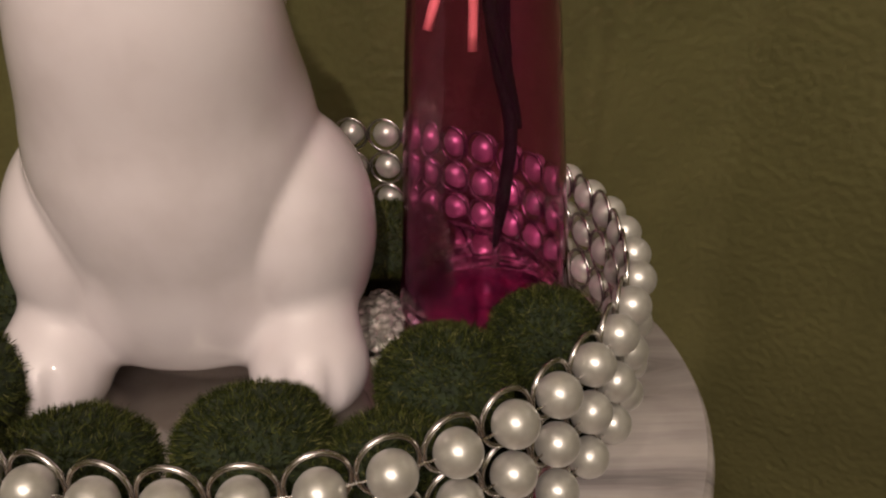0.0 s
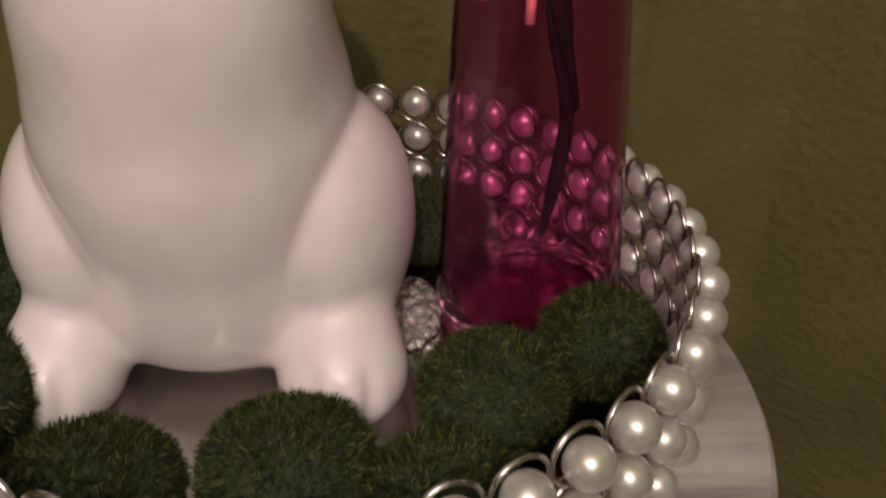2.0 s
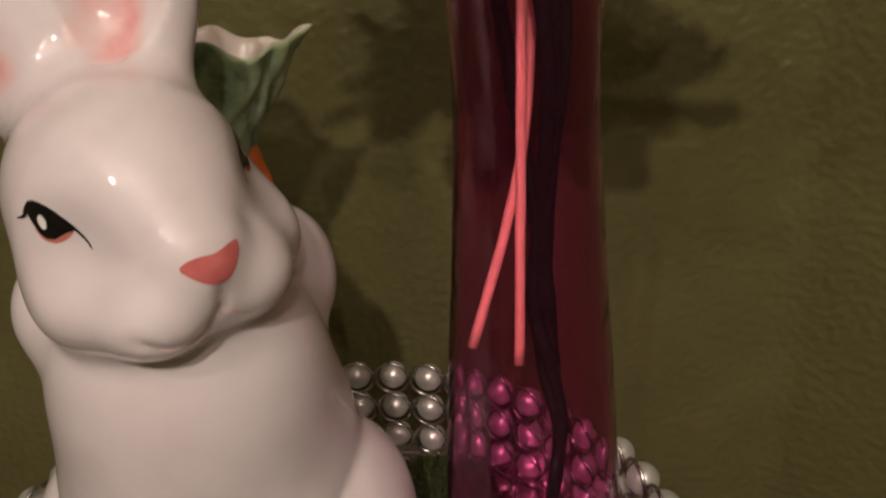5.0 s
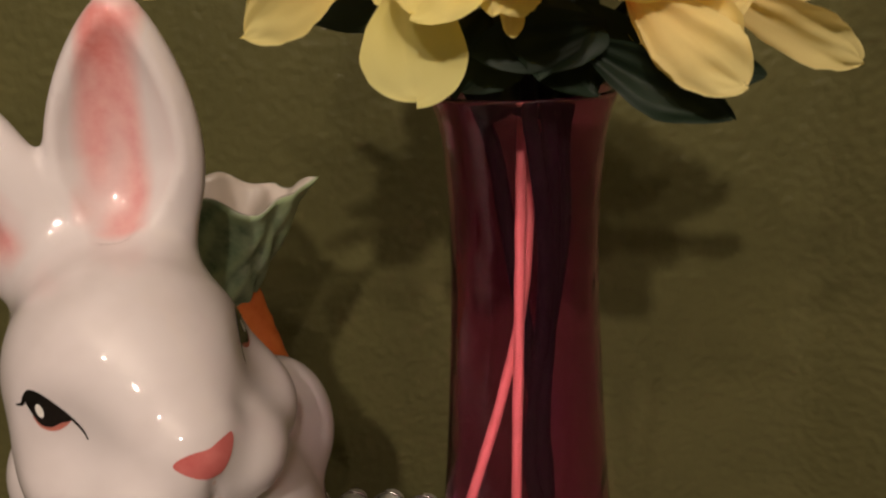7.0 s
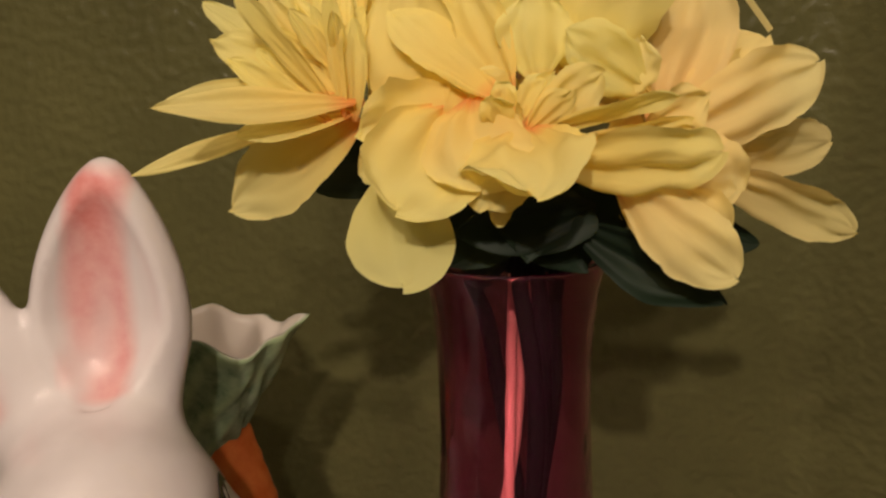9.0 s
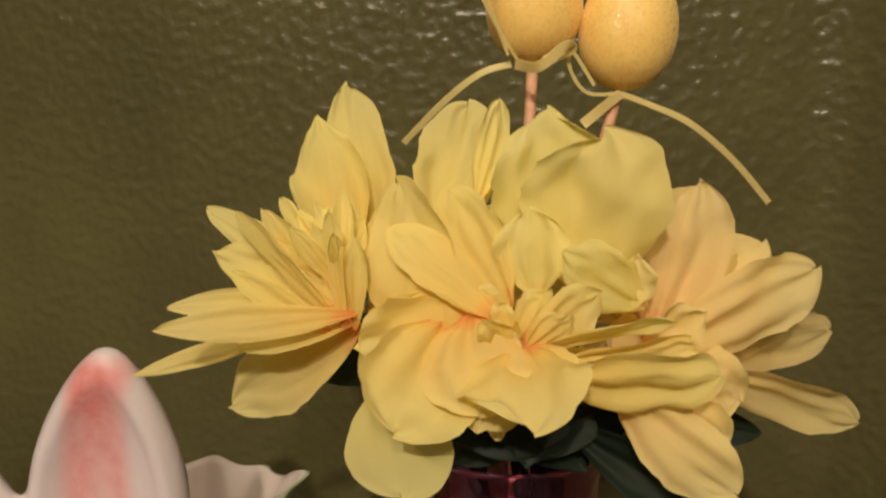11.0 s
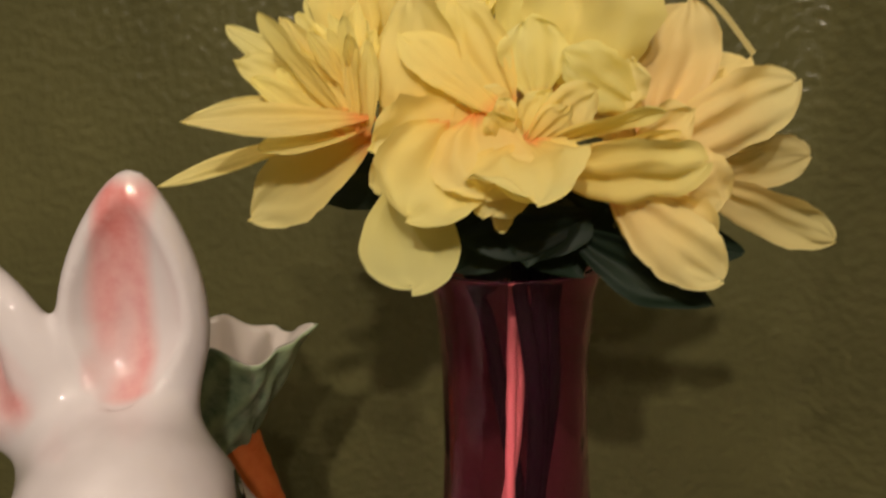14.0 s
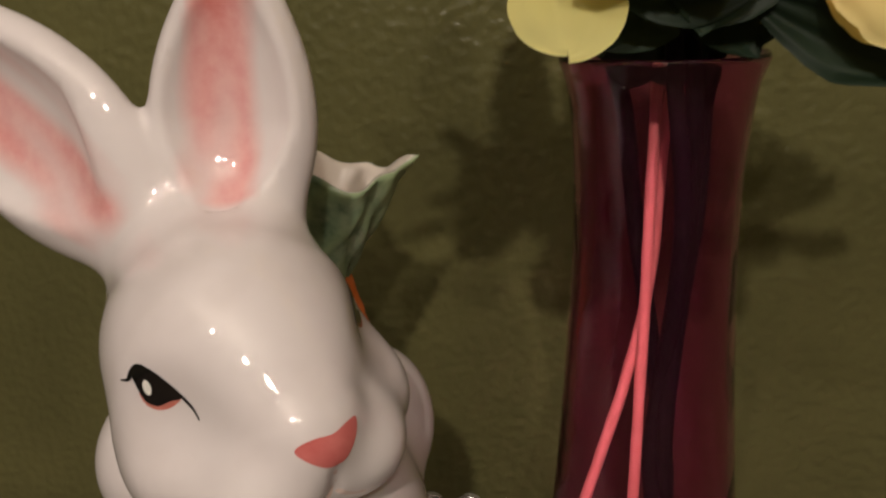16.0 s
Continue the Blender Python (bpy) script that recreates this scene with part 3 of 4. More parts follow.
UP = np.array((0, 0, 1.0))
for s in (-1, 1):
    guess = head_at(0.060, s * 0.075, 0.012)
    way = head_at(0.0, 0.0, 0.009) - guess
    way /= np.linalg.norm(way)
    c = onto(np.array([head_at(0.0225, 0.0015 + s * 0.0260, 0.0145)]), way, 0.0)[0]
    nrm = slope(c)
    u = np.cross(UP, nrm) * 1.0
    u /= np.linalg.norm(u)
    v = np.cross(nrm, u)
    u = u * 1.12
    m = 1 if s < 0 else -1
    decal(c, u, v, -nrm, ((-3.6, -1.5), (0, -2.5), (3, -2.4), (5.6, -1.9), (3.4, -4.2), (0.6, -5.3), (-2.2, -4.4)), 3, 0.00012, m)
    decal(c, u, v, -nrm, ((-5.0, 3.6), (-3.0, 4.9), (0, 3.9), (3, 1.4), (5.6, -1.7), (3.0, -2.9), (0.4, -4.3), (-2.0, -3.7), (-3.5, -1.4), (-4.6, 1.6)), 1, 0.00022, m)
    decal(c, u, v, -nrm, ((-1.5, 1.9), (-0.6, 0.6), (-0.8, -1.4), (-1.7, -1.7), (-2.4, -0.4), (-2.3, 1.2)), 2, 0.00034, m)
    stroke(c, u, v, -nrm, ((-7.9, 0.7), (-5.8, 1.3), (-4.7, 3.4), (-3.0, 4.9), (0, 3.9), (3.4, 1.1), (6.4, -2.0), (8.3, -4.3), (9.3, -6.3)), (0.3, 1.0, 1.1, 1.0, 0.9, 0.7, 0.25), 1, 0.00026, m)
decal(nose_c, nu, CROWN, -FWD, ((-6.2, 1.6), (-5.0, 3.0), (-2.4, 3.5), (0.5, 3.1), (3.4, 3.6), (5.8, 3.4), (6.0, 1.9), (4.6, -0.8), (2.2, -3.6), (0, -4.2), (-2.2, -3.5), (-4.8, -0.9)), 4, 0.0002)
stroke(nose_c, nu, CROWN, -FWD, ((0, -4.4), (0.1, -8.0), (0, -12.5)), (0.6, 0.9, 0.9), 5, 0.00015)
for m in (-1, 1):
    stroke(nose_c, nu, CROWN, -FWD, ((0, -12.3), (3.0, -15.6), (6.0, -17.0)) if m > 0 else ((0, -12.3), (3.0, -16.0), (7.5, -18.2), (12.5, -17.0), (17, -12.5)), (1.1, 1.0, 0.4), 5, 0.00014, m)

# the carrot under the arm and its cup of leaves
a, b = np.array((-0.0925, 0.3340, 0.1819)), np.array((-0.0807, 0.3310, 0.1548))
axis = (b - a) / np.linalg.norm(b - a)
a = a - 0.009 * axis
e1 = np.cross(axis, (0, 1, 0))
e1 /= np.linalg.norm(e1)
e2 = np.cross(axis, e1)
cv, cf = [], []
for i in range(13):
    t = i / 12
    r = 0.0110 * (1 - 0.30 * t) * (0.72 + 0.28 * min(1, t * 6)) * (1 + 0.03 * math.sin(i * 2.4))
    for k in range(20):
        g = 2 * math.pi * k / 20
        cv.append(a + (b - a) * t + r * (math.cos(g) * e1 + math.sin(g) * e2))
for i in range(12):
    for k in range(20):
        cf.append([i * 20 + k, i * 20 + (k + 1) % 20, i * 20 + 20 + (k + 1) % 20, i * 20 + 20 + k])
cf.append(list(range(20))[::-1])
cf.append([12 * 20 + k for k in range(20)])
add_piece(cv, cf, 6)
base, lift_to = np.array((-0.0988, 0.3300, 0.1688)), np.array((-0.0881, 0.3320, 0.2248))
lv, lf, lc = [], [], []
NU, NV = 72, 22
for layer in (0, 1):
    for j in range(NV + 1):
        t = j / NV
        for k in range(NU):
            g = 2 * math.pi * k / NU
            flare = 0.0045 + 0.0212 * t ** 0.92 + 0.002 * t ** 4
            wave = 0.0020 * t * t * math.sin(5 * g + 0.9) + 0.0006 * t * math.sin(11 * g)
            # each quarter is a leaf: a midrib, and side veins that rise from it
            off = abs((g * 2 / math.pi + 0.55) % 2 - 1)
            wob = noise.noise(Vector((math.cos(g) * 2, math.sin(g) * 2, t * 4)))
            rib = math.sin(19 * (t - 0.75 * off) + 1.6 * wob) * min(1, 4 * off) + 1.1 * max(0.0, 1 - off * 9)
            ribs = 0.0009 * rib * min(1, 3 * t) * (1 - layer) + 0.0009 * wob * t * (1 - layer)
            r = flare + wave + ribs - layer * 0.0022
            up = t * (1 + 0.05 * math.sin(3 * g + 1.4) + 0.02 * math.sin(7 * g) * t)
            c = base + (lift_to - base) * up
            lv.append(c + np.array((r * 0.95 * math.cos(g), r * 0.72 * math.sin(g), 0)))
            lip = max(0.0, (t - 0.88) / 0.12)
            right_tip = max(0.0, math.cos(g)) ** 3 * max(0.0, (t - 0.6) / 0.4)
            lc.append((0, min(1, 0.25 * lip + right_tip + 0.5 * max(0.0, rib) + 0.15 * wob) * (1 - layer), layer * 1.0))
for layer in (0, 1):
    o = layer * (NV + 1) * NU
    for j in range(NV):
        for k in range(NU):
            q = [o + j * NU + k, o + j * NU + (k + 1) % NU, o + (j + 1) * NU + (k + 1) % NU, o + (j + 1) * NU + k]
            lf.append(q if layer == 0 else q[::-1])
o = (NV + 1) * NU
for k in range(NU):
    i0, i1 = NV * NU + k, NV * NU + (k + 1) % NU
    lf.append([i0, i1, o + i1, o + i0])
add_piece(lv, lf, 7, lc)

me = bpy.data.meshes.new("rabbit_figurine")
origin = np.array((RX, RY, TRAY_Z))
me.from_pydata((np.concatenate(all_v) - origin).tolist(), [], all_f)
for m in RABBIT_PAINTS:
    me.materials.append(m)
me.polygons.foreach_set("material_index", all_m)
me.polygons.foreach_set("use_smooth", [True] * len(me.polygons))
layer = me.color_attributes.new("paint", "FLOAT_COLOR", "POINT")
cols = np.ones((count, 4))
cols[:, :3] = np.concatenate(paint)
layer.data.foreach_set("color", cols.ravel())
rabbit = new("rabbit_figurine", me)
rabbit.location = (RX, RY, TRAY_Z)
tagged(rabbit, "glossy white ceramic rabbit figurine with pink ears holding a carrot", "figurine")

# ---------------------------------------------------------------- the pearl basket
basket = thing("pearl_tray", (BX, BY, TOP_Z), "round mirrored tray walled with cream pearls in silver wire loops", "tray")
COLUMNS, ROWS_UP, RING_R, PEARL_R, PITCH = 45, 3, 0.123, 0.0063, 0.0166
bm = bmesh.new()
bmesh.ops.create_uvsphere(bm, u_segments=24, v_segments=14, radius=PEARL_R)
pearl_mesh = to_mesh("pearl", bm, PEARL)
bm = bmesh.new()
LOOP_R, LOOP_T = 0.0080, 0.00075
ring = []
for i in range(28):
    g = 2 * math.pi * i / 28
    c = Vector((0, math.cos(g) * LOOP_R, math.sin(g) * LOOP_R))
    o = Vector((0, math.cos(g), math.sin(g)))
    ring.append([bm.verts.new(c + LOOP_T * (math.cos(h) * o + math.sin(h) * Vector((1, 0, 0)))) for h in (2 * math.pi * k / 7 for k in range(7))])
for i in range(28):
    for k in range(7):
        bm.faces.new((ring[i][k], ring[i][(k + 1) % 7], ring[(i + 1) % 28][(k + 1) % 7], ring[(i + 1) % 28][k]))
loop_mesh = to_mesh("wire_loop", bm, WIRE)
rng = random.Random(5)
ANGLE0 = 0.066
ROW_Z = 0.0241 - TOP_Z
for row in range(ROWS_UP):
    z = ROW_Z + row * PITCH
    for c in range(COLUMNS):
        g = ANGLE0 + 2 * math.pi * c / COLUMNS
        turn = Euler((rng.uniform(-3, 3), rng.uniform(-3, 3), g))
        ob = part("pearl", pearl_mesh, None, basket)
        r = RING_R + 0.0012 + rng.uniform(-0.0004, 0.0004)
        ob.location, ob.rotation_euler = (r * math.cos(g), r * math.sin(g), z + rng.uniform(-0.0003, 0.0003)), turn
        lo = part("wire_loop", loop_mesh, None, basket)
        r = RING_R - 0.0022
        lo.location = (r * math.cos(g), r * math.sin(g), z + 0.0004)
        lo.rotation_euler = (rng.uniform(-0.05, 0.05), rng.uniform(-0.10, 0.02), g + rng.uniform(-0.06, 0.06))


def hoop(radius, z, thick):
    pts = [(radius * math.cos(g), radius * math.sin(g), z) for g in np.linspace(0, 2 * math.pi, 97)]
    bm = bmesh.new()
    rr = []
    for i in range(96):
        g = 2 * math.pi * i / 96
        o = Vector((math.cos(g), math.sin(g), 0))
        rr.append([bm.verts.new(Vector(pts[i]) + thick * (math.cos(h) * o + math.sin(h) * Vector((0, 0, 1)))) for h in (2 * math.pi * k / 8 for k in range(8))])
    for i in range(96):
        for k in range(8):
            bm.faces.new((rr[i][k], rr[(i + 1) % 96][k], rr[(i + 1) % 96][(k + 1) % 8], rr[i][(k + 1) % 8]))
    return bm


for row in range(ROWS_UP):
    part("string_wire", hoop(RING_R + 0.0008, ROW_Z + row * PITCH, 0.00035), WIRE, basket)
part("base_hoop", hoop(RING_R - 0.003, TRAY_Z - TOP_Z - 0.0002, 0.0013), WIRE, basket)
FLAT = TRAY_Z - TOP_Z
part("mirror_plate", lathe([(0.001, FLAT - 0.003), (0.1185, FLAT - 0.003), (0.1185, FLAT - 0.0004), (0.001, FLAT - 0.0004)], 96, True, True), MIRROR, basket, "round aged mirror base", False)
for k in range(4):
    g = math.pi / 4 + k * math.pi / 2
    foot = part("foot", lathe([(0.0045, 0), (0.0075, 0.002), (0.0080, 0.006), (0.0060, 0.011), (0.0050, FLAT - 0.003)], 24, True, True), WIRE, basket, "small silver foot")
    foot.location = (0.100 * math.cos(g), 0.100 * math.sin(g), 0)

# ---------------------------------------------------------------- an added white pad for a bright bumpy patch beside the vase


def tissue_scrap(place, length, width, height):
    """A crumpled pad: a low dome of ridges and dents, closed below."""
    bm = bmesh.new()
    bmesh.ops.create_icosphere(bm, subdivisions=5, radius=1)
    for v in bm.verts:
        d = v.co.normalized()
        crush = 1 + 0.30 * (1 - 2 * abs(noise.noise(d * 3.1))) + 0.16 * (1 - 2 * abs(noise.noise(d * 7.3 + Vector((4, 1, 2)))))
        v.co = Vector((d.x * width * crush / 2, d.y * length * crush / 2, max(-0.02, d.z) * height * crush))
    pad = part("tissue_scrap", bm, PAD_WHITE)
    pad.location = place
    return tagged(pad, "crumpled silvery white pad standing in for a bright patch on the tray floor", "tissue")


# stands in for a bright bumpy patch of unknown nature
tissue_scrap((-0.031, 0.282, TRAY_Z + 0.0006), 0.032, 0.016, 0.0042)

# ---------------------------------------------------------------- the moss balls


def moss_ball(place, radius, squash, seed, fibres=8000):
    rg = random.Random(seed)
    bm = bmesh.new()
    bmesh.ops.create_icosphere(bm, subdivisions=4, radius=1)
    shift = Vector((seed * 3.1, seed * 1.7, 0))
    swell = lambda d: radius * (1 + 0.07 * noise.noise(d * 1.6 + shift) + 0.03 * noise.noise(d * 5 + shift))
    flat = Vector((1, 1, squash))
    for v in bm.verts:
        d = v.co.normalized()
        v.co = d * swell(d) * flat
    core = to_mesh("core", bm, MOSS_CORE)
    verts, faces = [], []
    for i in range(fibres):
        z = rg.uniform(-0.75, 1)
        g = rg.uniform(0, 2 * math.pi)
        d = Vector((math.sqrt(1 - z * z) * math.cos(g), math.sqrt(1 - z * z) * math.sin(g), z))
        p = d * swell(d) * 0.985 * flat
        lay = Vector((noise.noise(d * 3 + shift), noise.noise(d * 3 + shift * 2), noise.noise(d * 3 - shift)))
        way = (d * rg.uniform(0.15, 0.85) + lay * 0.9 + Vector((rg.gauss(0, 0.45), rg.gauss(0, 0.45), rg.gauss(0, 0.45)))).normalized()
        length = rg.uniform(0.0018, 0.0042)
        side = way.cross(Vector((rg.gauss(0, 1), rg.gauss(0, 1), rg.gauss(0, 1)))).normalized() * 0.00017
        mid = p + way * length * 0.55
        tip = p + (way + d * rg.uniform(-0.3, 0.5)).normalized() * length
        k = len(verts)
        verts += [p - side, p + side, mid + side * 0.8, mid - side * 0.8, tip]
        faces += [(k, k + 1, k + 2, k + 3), (k + 3, k + 2, k + 4)]
    me = bpy.data.meshes.new("fuzz")
    me.from_pydata(verts, [], faces)
    me.materials.append(MOSS)
    ball = thing("moss_ball", place, "fuzzy dark green moss ball resting in the pearl basket", "moss ball", "moss balls")
    part("core", core, None, ball)
    tagged(part("fuzz", me, None, ball), kind="stuff")
    return ball


for i, (x, y, r, sq) in enumerate(((-0.112, 0.182, 0.0250, 0.58), (-0.060, 0.190, 0.0235, 0.66), (-0.019, 0.183, 0.0205, 0.64), (-0.005, 0.221, 0.0210, 0.76), (0.031, 0.245, 0.0188, 0.85), (-0.028, 0.332, 0.026, 0.47), (-0.163, 0.215, 0.025, 0.75), (-0.170, 0.275, 0.026, 0.75), (-0.150, 0.335, 0.026, 0.75))):
    moss_ball((x, y, TRAY_Z + r * sq * 0.97), r, sq, 11 + i, 12000)

# ---------------------------------------------------------------- the vase
VX, VY = 0.0118, 0.290
FOOT_Z = TRAY_Z + 0.0002
outer = [(r, z - FOOT_Z) for r, z in ((0.0310, FOOT_Z), (0.0335, FOOT_Z + 0.0015), (0.0340, 0.024), (0.0330, 0.036), (0.0316, 0.055), (0.0300, 0.082), (0.0277, 0.120), (0.0254, 0.150), (0.0232, 0.185), (0.0223, 0.205), (0.0221, 0.225), (0.0226, 0.240), (0.0242, 0.254), (0.0262, 0.2605), (0.0266, 0.262), (0.0262, 0.2632))]
inner = [(r, z - FOOT_Z) for r, z in ((0.0246, 0.2628), (0.0228, 0.254), (0.0210, 0.238), (0.0205, 0.215), (0.0215, 0.185), (0.0237, 0.150), (0.0259, 0.120), (0.0281, 0.082), (0.0298, 0.055), (0.0306, 0.040), (0.0308, 0.0275), (0.0290, 0.0222), (0.0150, 0.0206), (0.0010, 0.0204))]


def fine(profile, per=4):
    return [tuple(p) for p in resample(profile, per, False)]


vase = part("vase", lathe(fine(outer) + fine(inner), 96, True, True), GLASS)
vase.location = (VX, VY, FOOT_Z)
vase.visible_shadow = False
tagged(vase, "tall flared magenta glass vase standing in the pearl basket", "vase")

# ---------------------------------------------------------------- petals and leaves


def petal_mesh(name, length, width, curl, fold, seed, mat, point=0.35, ruffle=1.0, nu=17, nv=24):
    """A fabric blade along +y, face up along +z: narrow base, wavy edge, creased along its veins."""
    rg = random.Random(seed)
    ph = [rg.uniform(0, 6.28) for _ in range(6)]
    grid, along, cross = [], [], []
    shift = Vector((seed * 1.37, seed * 0.71, 0))
    peak = 0.60
    for j in range(nv + 1):
        t = 1 - (1 - j / nv) ** 1.7
        if t < peak:
            w = 0.14 + 0.86 * math.sin(math.pi / 2 * t / peak) ** 0.9
        else:
            q = (t - peak) / (1 - peak)
            w = (1 - point) * math.sqrt(max(0, 1 - q ** 2.4)) + point * (1 - q ** 1.25) + 0.01
        w *= width * 0.5
        bend = curl * t * t
        y = length * (math.sin(bend) / bend if abs(bend) > 1e-3 else 1) * t
        z = length * ((1 - math.cos(bend)) / bend if abs(bend) > 1e-3 else 0) * t
        for i in range(nu):
            s = 2 * i / (nu - 1) - 1
            cup = fold * w * (abs(s) ** 1.4 - 0.4)
            veins = min(0.055 * width, 0.0010) * (1 - abs(math.sin(s * 4.4 + ph[0])) ** 0.7) * math.sin(math.pi * min(1, t * 1.1))
            folds = ruffle * width * 0.11 * noise.noise(Vector((s * 2.3, t * 0.7, 7)) + shift) * math.sin(math.pi * min(1, 0.12 + t * 0.95))
            crumple = ruffle * width * t * (0.12 * noise.noise(Vector((s * 1.3, t * 2.2, 0)) + shift) + 0.08 * noise.noise(Vector((s * 3.5, t * 5, 3)) + shift))
            wave = ruffle * width * 0.11 * abs(s) ** 1.5 * t * math.sin(9 * t + ph[2] + 2 * s)
            edge = 1 + ruffle * (0.10 * noise.noise(Vector((s, t * 6, 9)) + shift) + 0.06 * noise.noise(Vector((s, t * 17, 5)) + shift))
            notch = -0.03 * length * t ** 6 * (0.5 + 0.5 * math.cos(7 * s + ph[5])) * (1 - point)
            calm = 1 - max(0.0, (t - 0.82) / 0.18) ** 2 * 0.8
            veins, crumple, wave = veins * calm, (crumple + folds) * calm, wave * calm
            grid.append((w * s * edge, y + notch + width * 0.05 * t * math.sin(2.4 * s + ph[4]), z + cup + veins + crumple + wave))
            along.append(t)
            cross.append(s * min(11, 500 * width))
    n = len(grid)
    verts, faces = grid, []
    for j in range(nv):
        for i in range(nu - 1):
            a = j * nu + i
            faces.append((a, a + 1, a + nu + 1, a + nu))
    me = bpy.data.meshes.new(name)
    me.from_pydata(verts, [], faces)
    me.materials.append(mat)
    me.polygons.foreach_set("use_smooth", [True] * len(me.polygons))
    at = me.attributes.new("along", "FLOAT", "POINT")
    at.data.foreach_set("value", along)
    ac = me.attributes.new("across", "FLOAT", "POINT")
    ac.data.foreach_set("value", cross)
    return me


def blade(name, parent, base, ang, out, length, width, curl, mat, seed, roll=0.0, fold=0.5, point=0.35, ruffle=1.0, label=""):
    """Lay a petal from base: ang turns it in the upright plane (0 to +x, 90 up), out leans it towards -y; roll turns it about itself. Millimetres."""
    a, o = radians(ang), radians(out)
    d = Vector((math.cos(o) * math.cos(a), -math.sin(o), math.cos(o) * math.sin(a)))
    face = Vector((0, -1, 0)) - d * Vector((0, -1, 0)).dot(d)
    if face.length < 0.2:
        face = Vector((0, 0, 1)) - d * d.z
    face.normalize()
    face = Matrix.Rotation(radians(roll), 3, d) @ face
    side = d.cross(face)
    # lean back by half the curl, so that the tip lies along d
    back = Matrix.Rotation(-curl / 2, 3, side)
    d, face = back @ d, back @ face
    length *= 1 + curl * curl / 24
    m = Matrix((side, d, face)).transposed().to_4x4()
    ob = part(name, petal_mesh(name, length / 1000, width / 1000, curl, fold, seed, mat, point, ruffle), None, parent, label)
    ob.matrix_basis = Matrix.Translation(Vector(base) - parent.location) @ m
    return ob


FLOWERS = []


def flower(centre, petals, mat, label, seed, filler, point=0.35, ruffle=1.0):
    """petals: rows of base x, y, z in millimetres, angle, lean to the front, length, width, curl, roll. filler: count, length and width of the heart's small petals."""
    fl = thing("fabric_flower", centre, label, "flower", "flowers in the vase")
    rg = random.Random(seed)
    for i, (x, y, z, ang, out, ln, wd, curl, roll) in enumerate(petals):
        blade("petal", fl, (x / 1000, y / 1000, z / 1000), ang, out, ln, wd * 1.1, curl, mat, seed * 50 + i, roll, rg.uniform(-0.1, 0.35), point * rg.uniform(0.5, 1.15), ruffle)
        # a second layer of cloth behind each large petal
        if wd > 14:
            blade("petal", fl, (x / 1000, y / 1000 + 0.003, z / 1000), ang + rg.choice((-1, 1)) * rg.uniform(5, 12), out - 8, ln * rg.uniform(0.80, 0.92), wd * 0.8, curl, mat, seed * 50 + 200 + i, roll, rg.uniform(-0.1, 0.3), point, ruffle)
    n, ln, wd = filler
    for i in range(n):
        ring = i / n
        ang = i * 137.5 + rg.uniform(-15, 15)
        a = radians(ang)
        rad = 0.0070 * (1 - ring)
        base = Vector(centre) + Vector((math.cos(a) * rad, 0.004 - 0.003 * ring, math.sin(a) * rad))
        blade("petal", fl, base, ang, 8 + 35 * ring - 14 * math.sin(a) + rg.uniform(-8, 8), ln * (1.15 - 0.45 * ring), wd * rg.uniform(0.8, 1.2), rg.uniform(-0.3, 0.8), mat, seed * 50 + 25 + i, rg.uniform(-35, 35), 0.6, point)
    FLOWERS.append(fl)
    return fl


LEFT_PETALS = (
    (-20.8, 276.0, 313.2, 100, -12, 48, 16, -0.2, 0),
    (-27.1, 270.0, 317.6, 104, -13, 36, 16, -0.2, 8),
    (-29.1, 270.0, 323.6, 133, -17, 20, 8, 0.1, 0),
    (-30.5, 260.0, 312.5, 149, -12, 37, 8, 0.2, 18),
    (-26.6, 258.0, 310.9, 158, 4, 32, 12, 0.1, 22),
    (-24.9, 256.0, 310.7, -178, 0, 44, 6, -0.2, 35),
    (-23.9, 254.0, 308.1, 178, 23, 44, 8, 0.1, 35),
    (-33.9, 258.0, 304.7, -164, -2, 49, 5, -0.1, 25),
    (-24.8, 262.0, 302.7, -148, -3, 40, 17, -0.1, 12),
    (-25.1, 256.0, 305.3, -172, 13, 27, 7, -0.1, 30),
)
LEFT_SPIKES = (
    (-27.2, 258.0, 313.3, 138, -5, 25, 5, -0.1, 10),
    (-27.2, 258.0, 313.3, 126, -13, 26, 5, -0.1, -10),
    (-27.2, 258.0, 313.3, 119, -11, 21, 5, -0.1, 5),
    (-27.2, 258.0, 313.3, 145, 5, 22, 5, -0.1, 0),
    (-27.2, 258.0, 313.3, 101, -12, 19, 5, -0.1, 10),
    (-27.2, 258.0, 313.3, 107, 19, 18, 4, -0.1, 0),
    (-27.2, 258.0, 313.3, 122, 23, 20, 5, -0.1, 15),
    (-27.2, 258.0, 313.3, 86, -22, 21, 6, -0.1, 0),
    (-27.2, 258.0, 313.3, 73, -13, 17, 6, -0.1, -20),
    (-27.2, 258.0, 313.3, 88, 34, 18, 4, -0.1, 10),
)
CENTRE_PETALS = (
    (-7.6, 252.0, 296.2, 99, -13, 43, 21, -0.25, -22),
    (11.3, 254.0, 308.9, 117, -15, 31, 13, 0.1, -8),
    (-2.0, 252.0, 306.5, -120, 31, 28, 24, -0.35, 0),
    (2.8, 250.0, 308.7, -85, 34, 22, 22, -0.3, 0),
    (14.1, 248.0, 302.3, -83, 59, 23, 26, -0.6, 0),
    (17.8, 250.0, 293.9, 4, 9, 39, 16, -0.2, 20),
    (15.2, 250.0, 299.8, 16, 11, 33, 7, 0.2, 48),
    (10.4, 252.0, 298.7, -115, 39, 19, 14, -0.3, 0),
    (4.0, 252.0, 306.0, -169, 0, 28, 20, -0.2, -5),
)
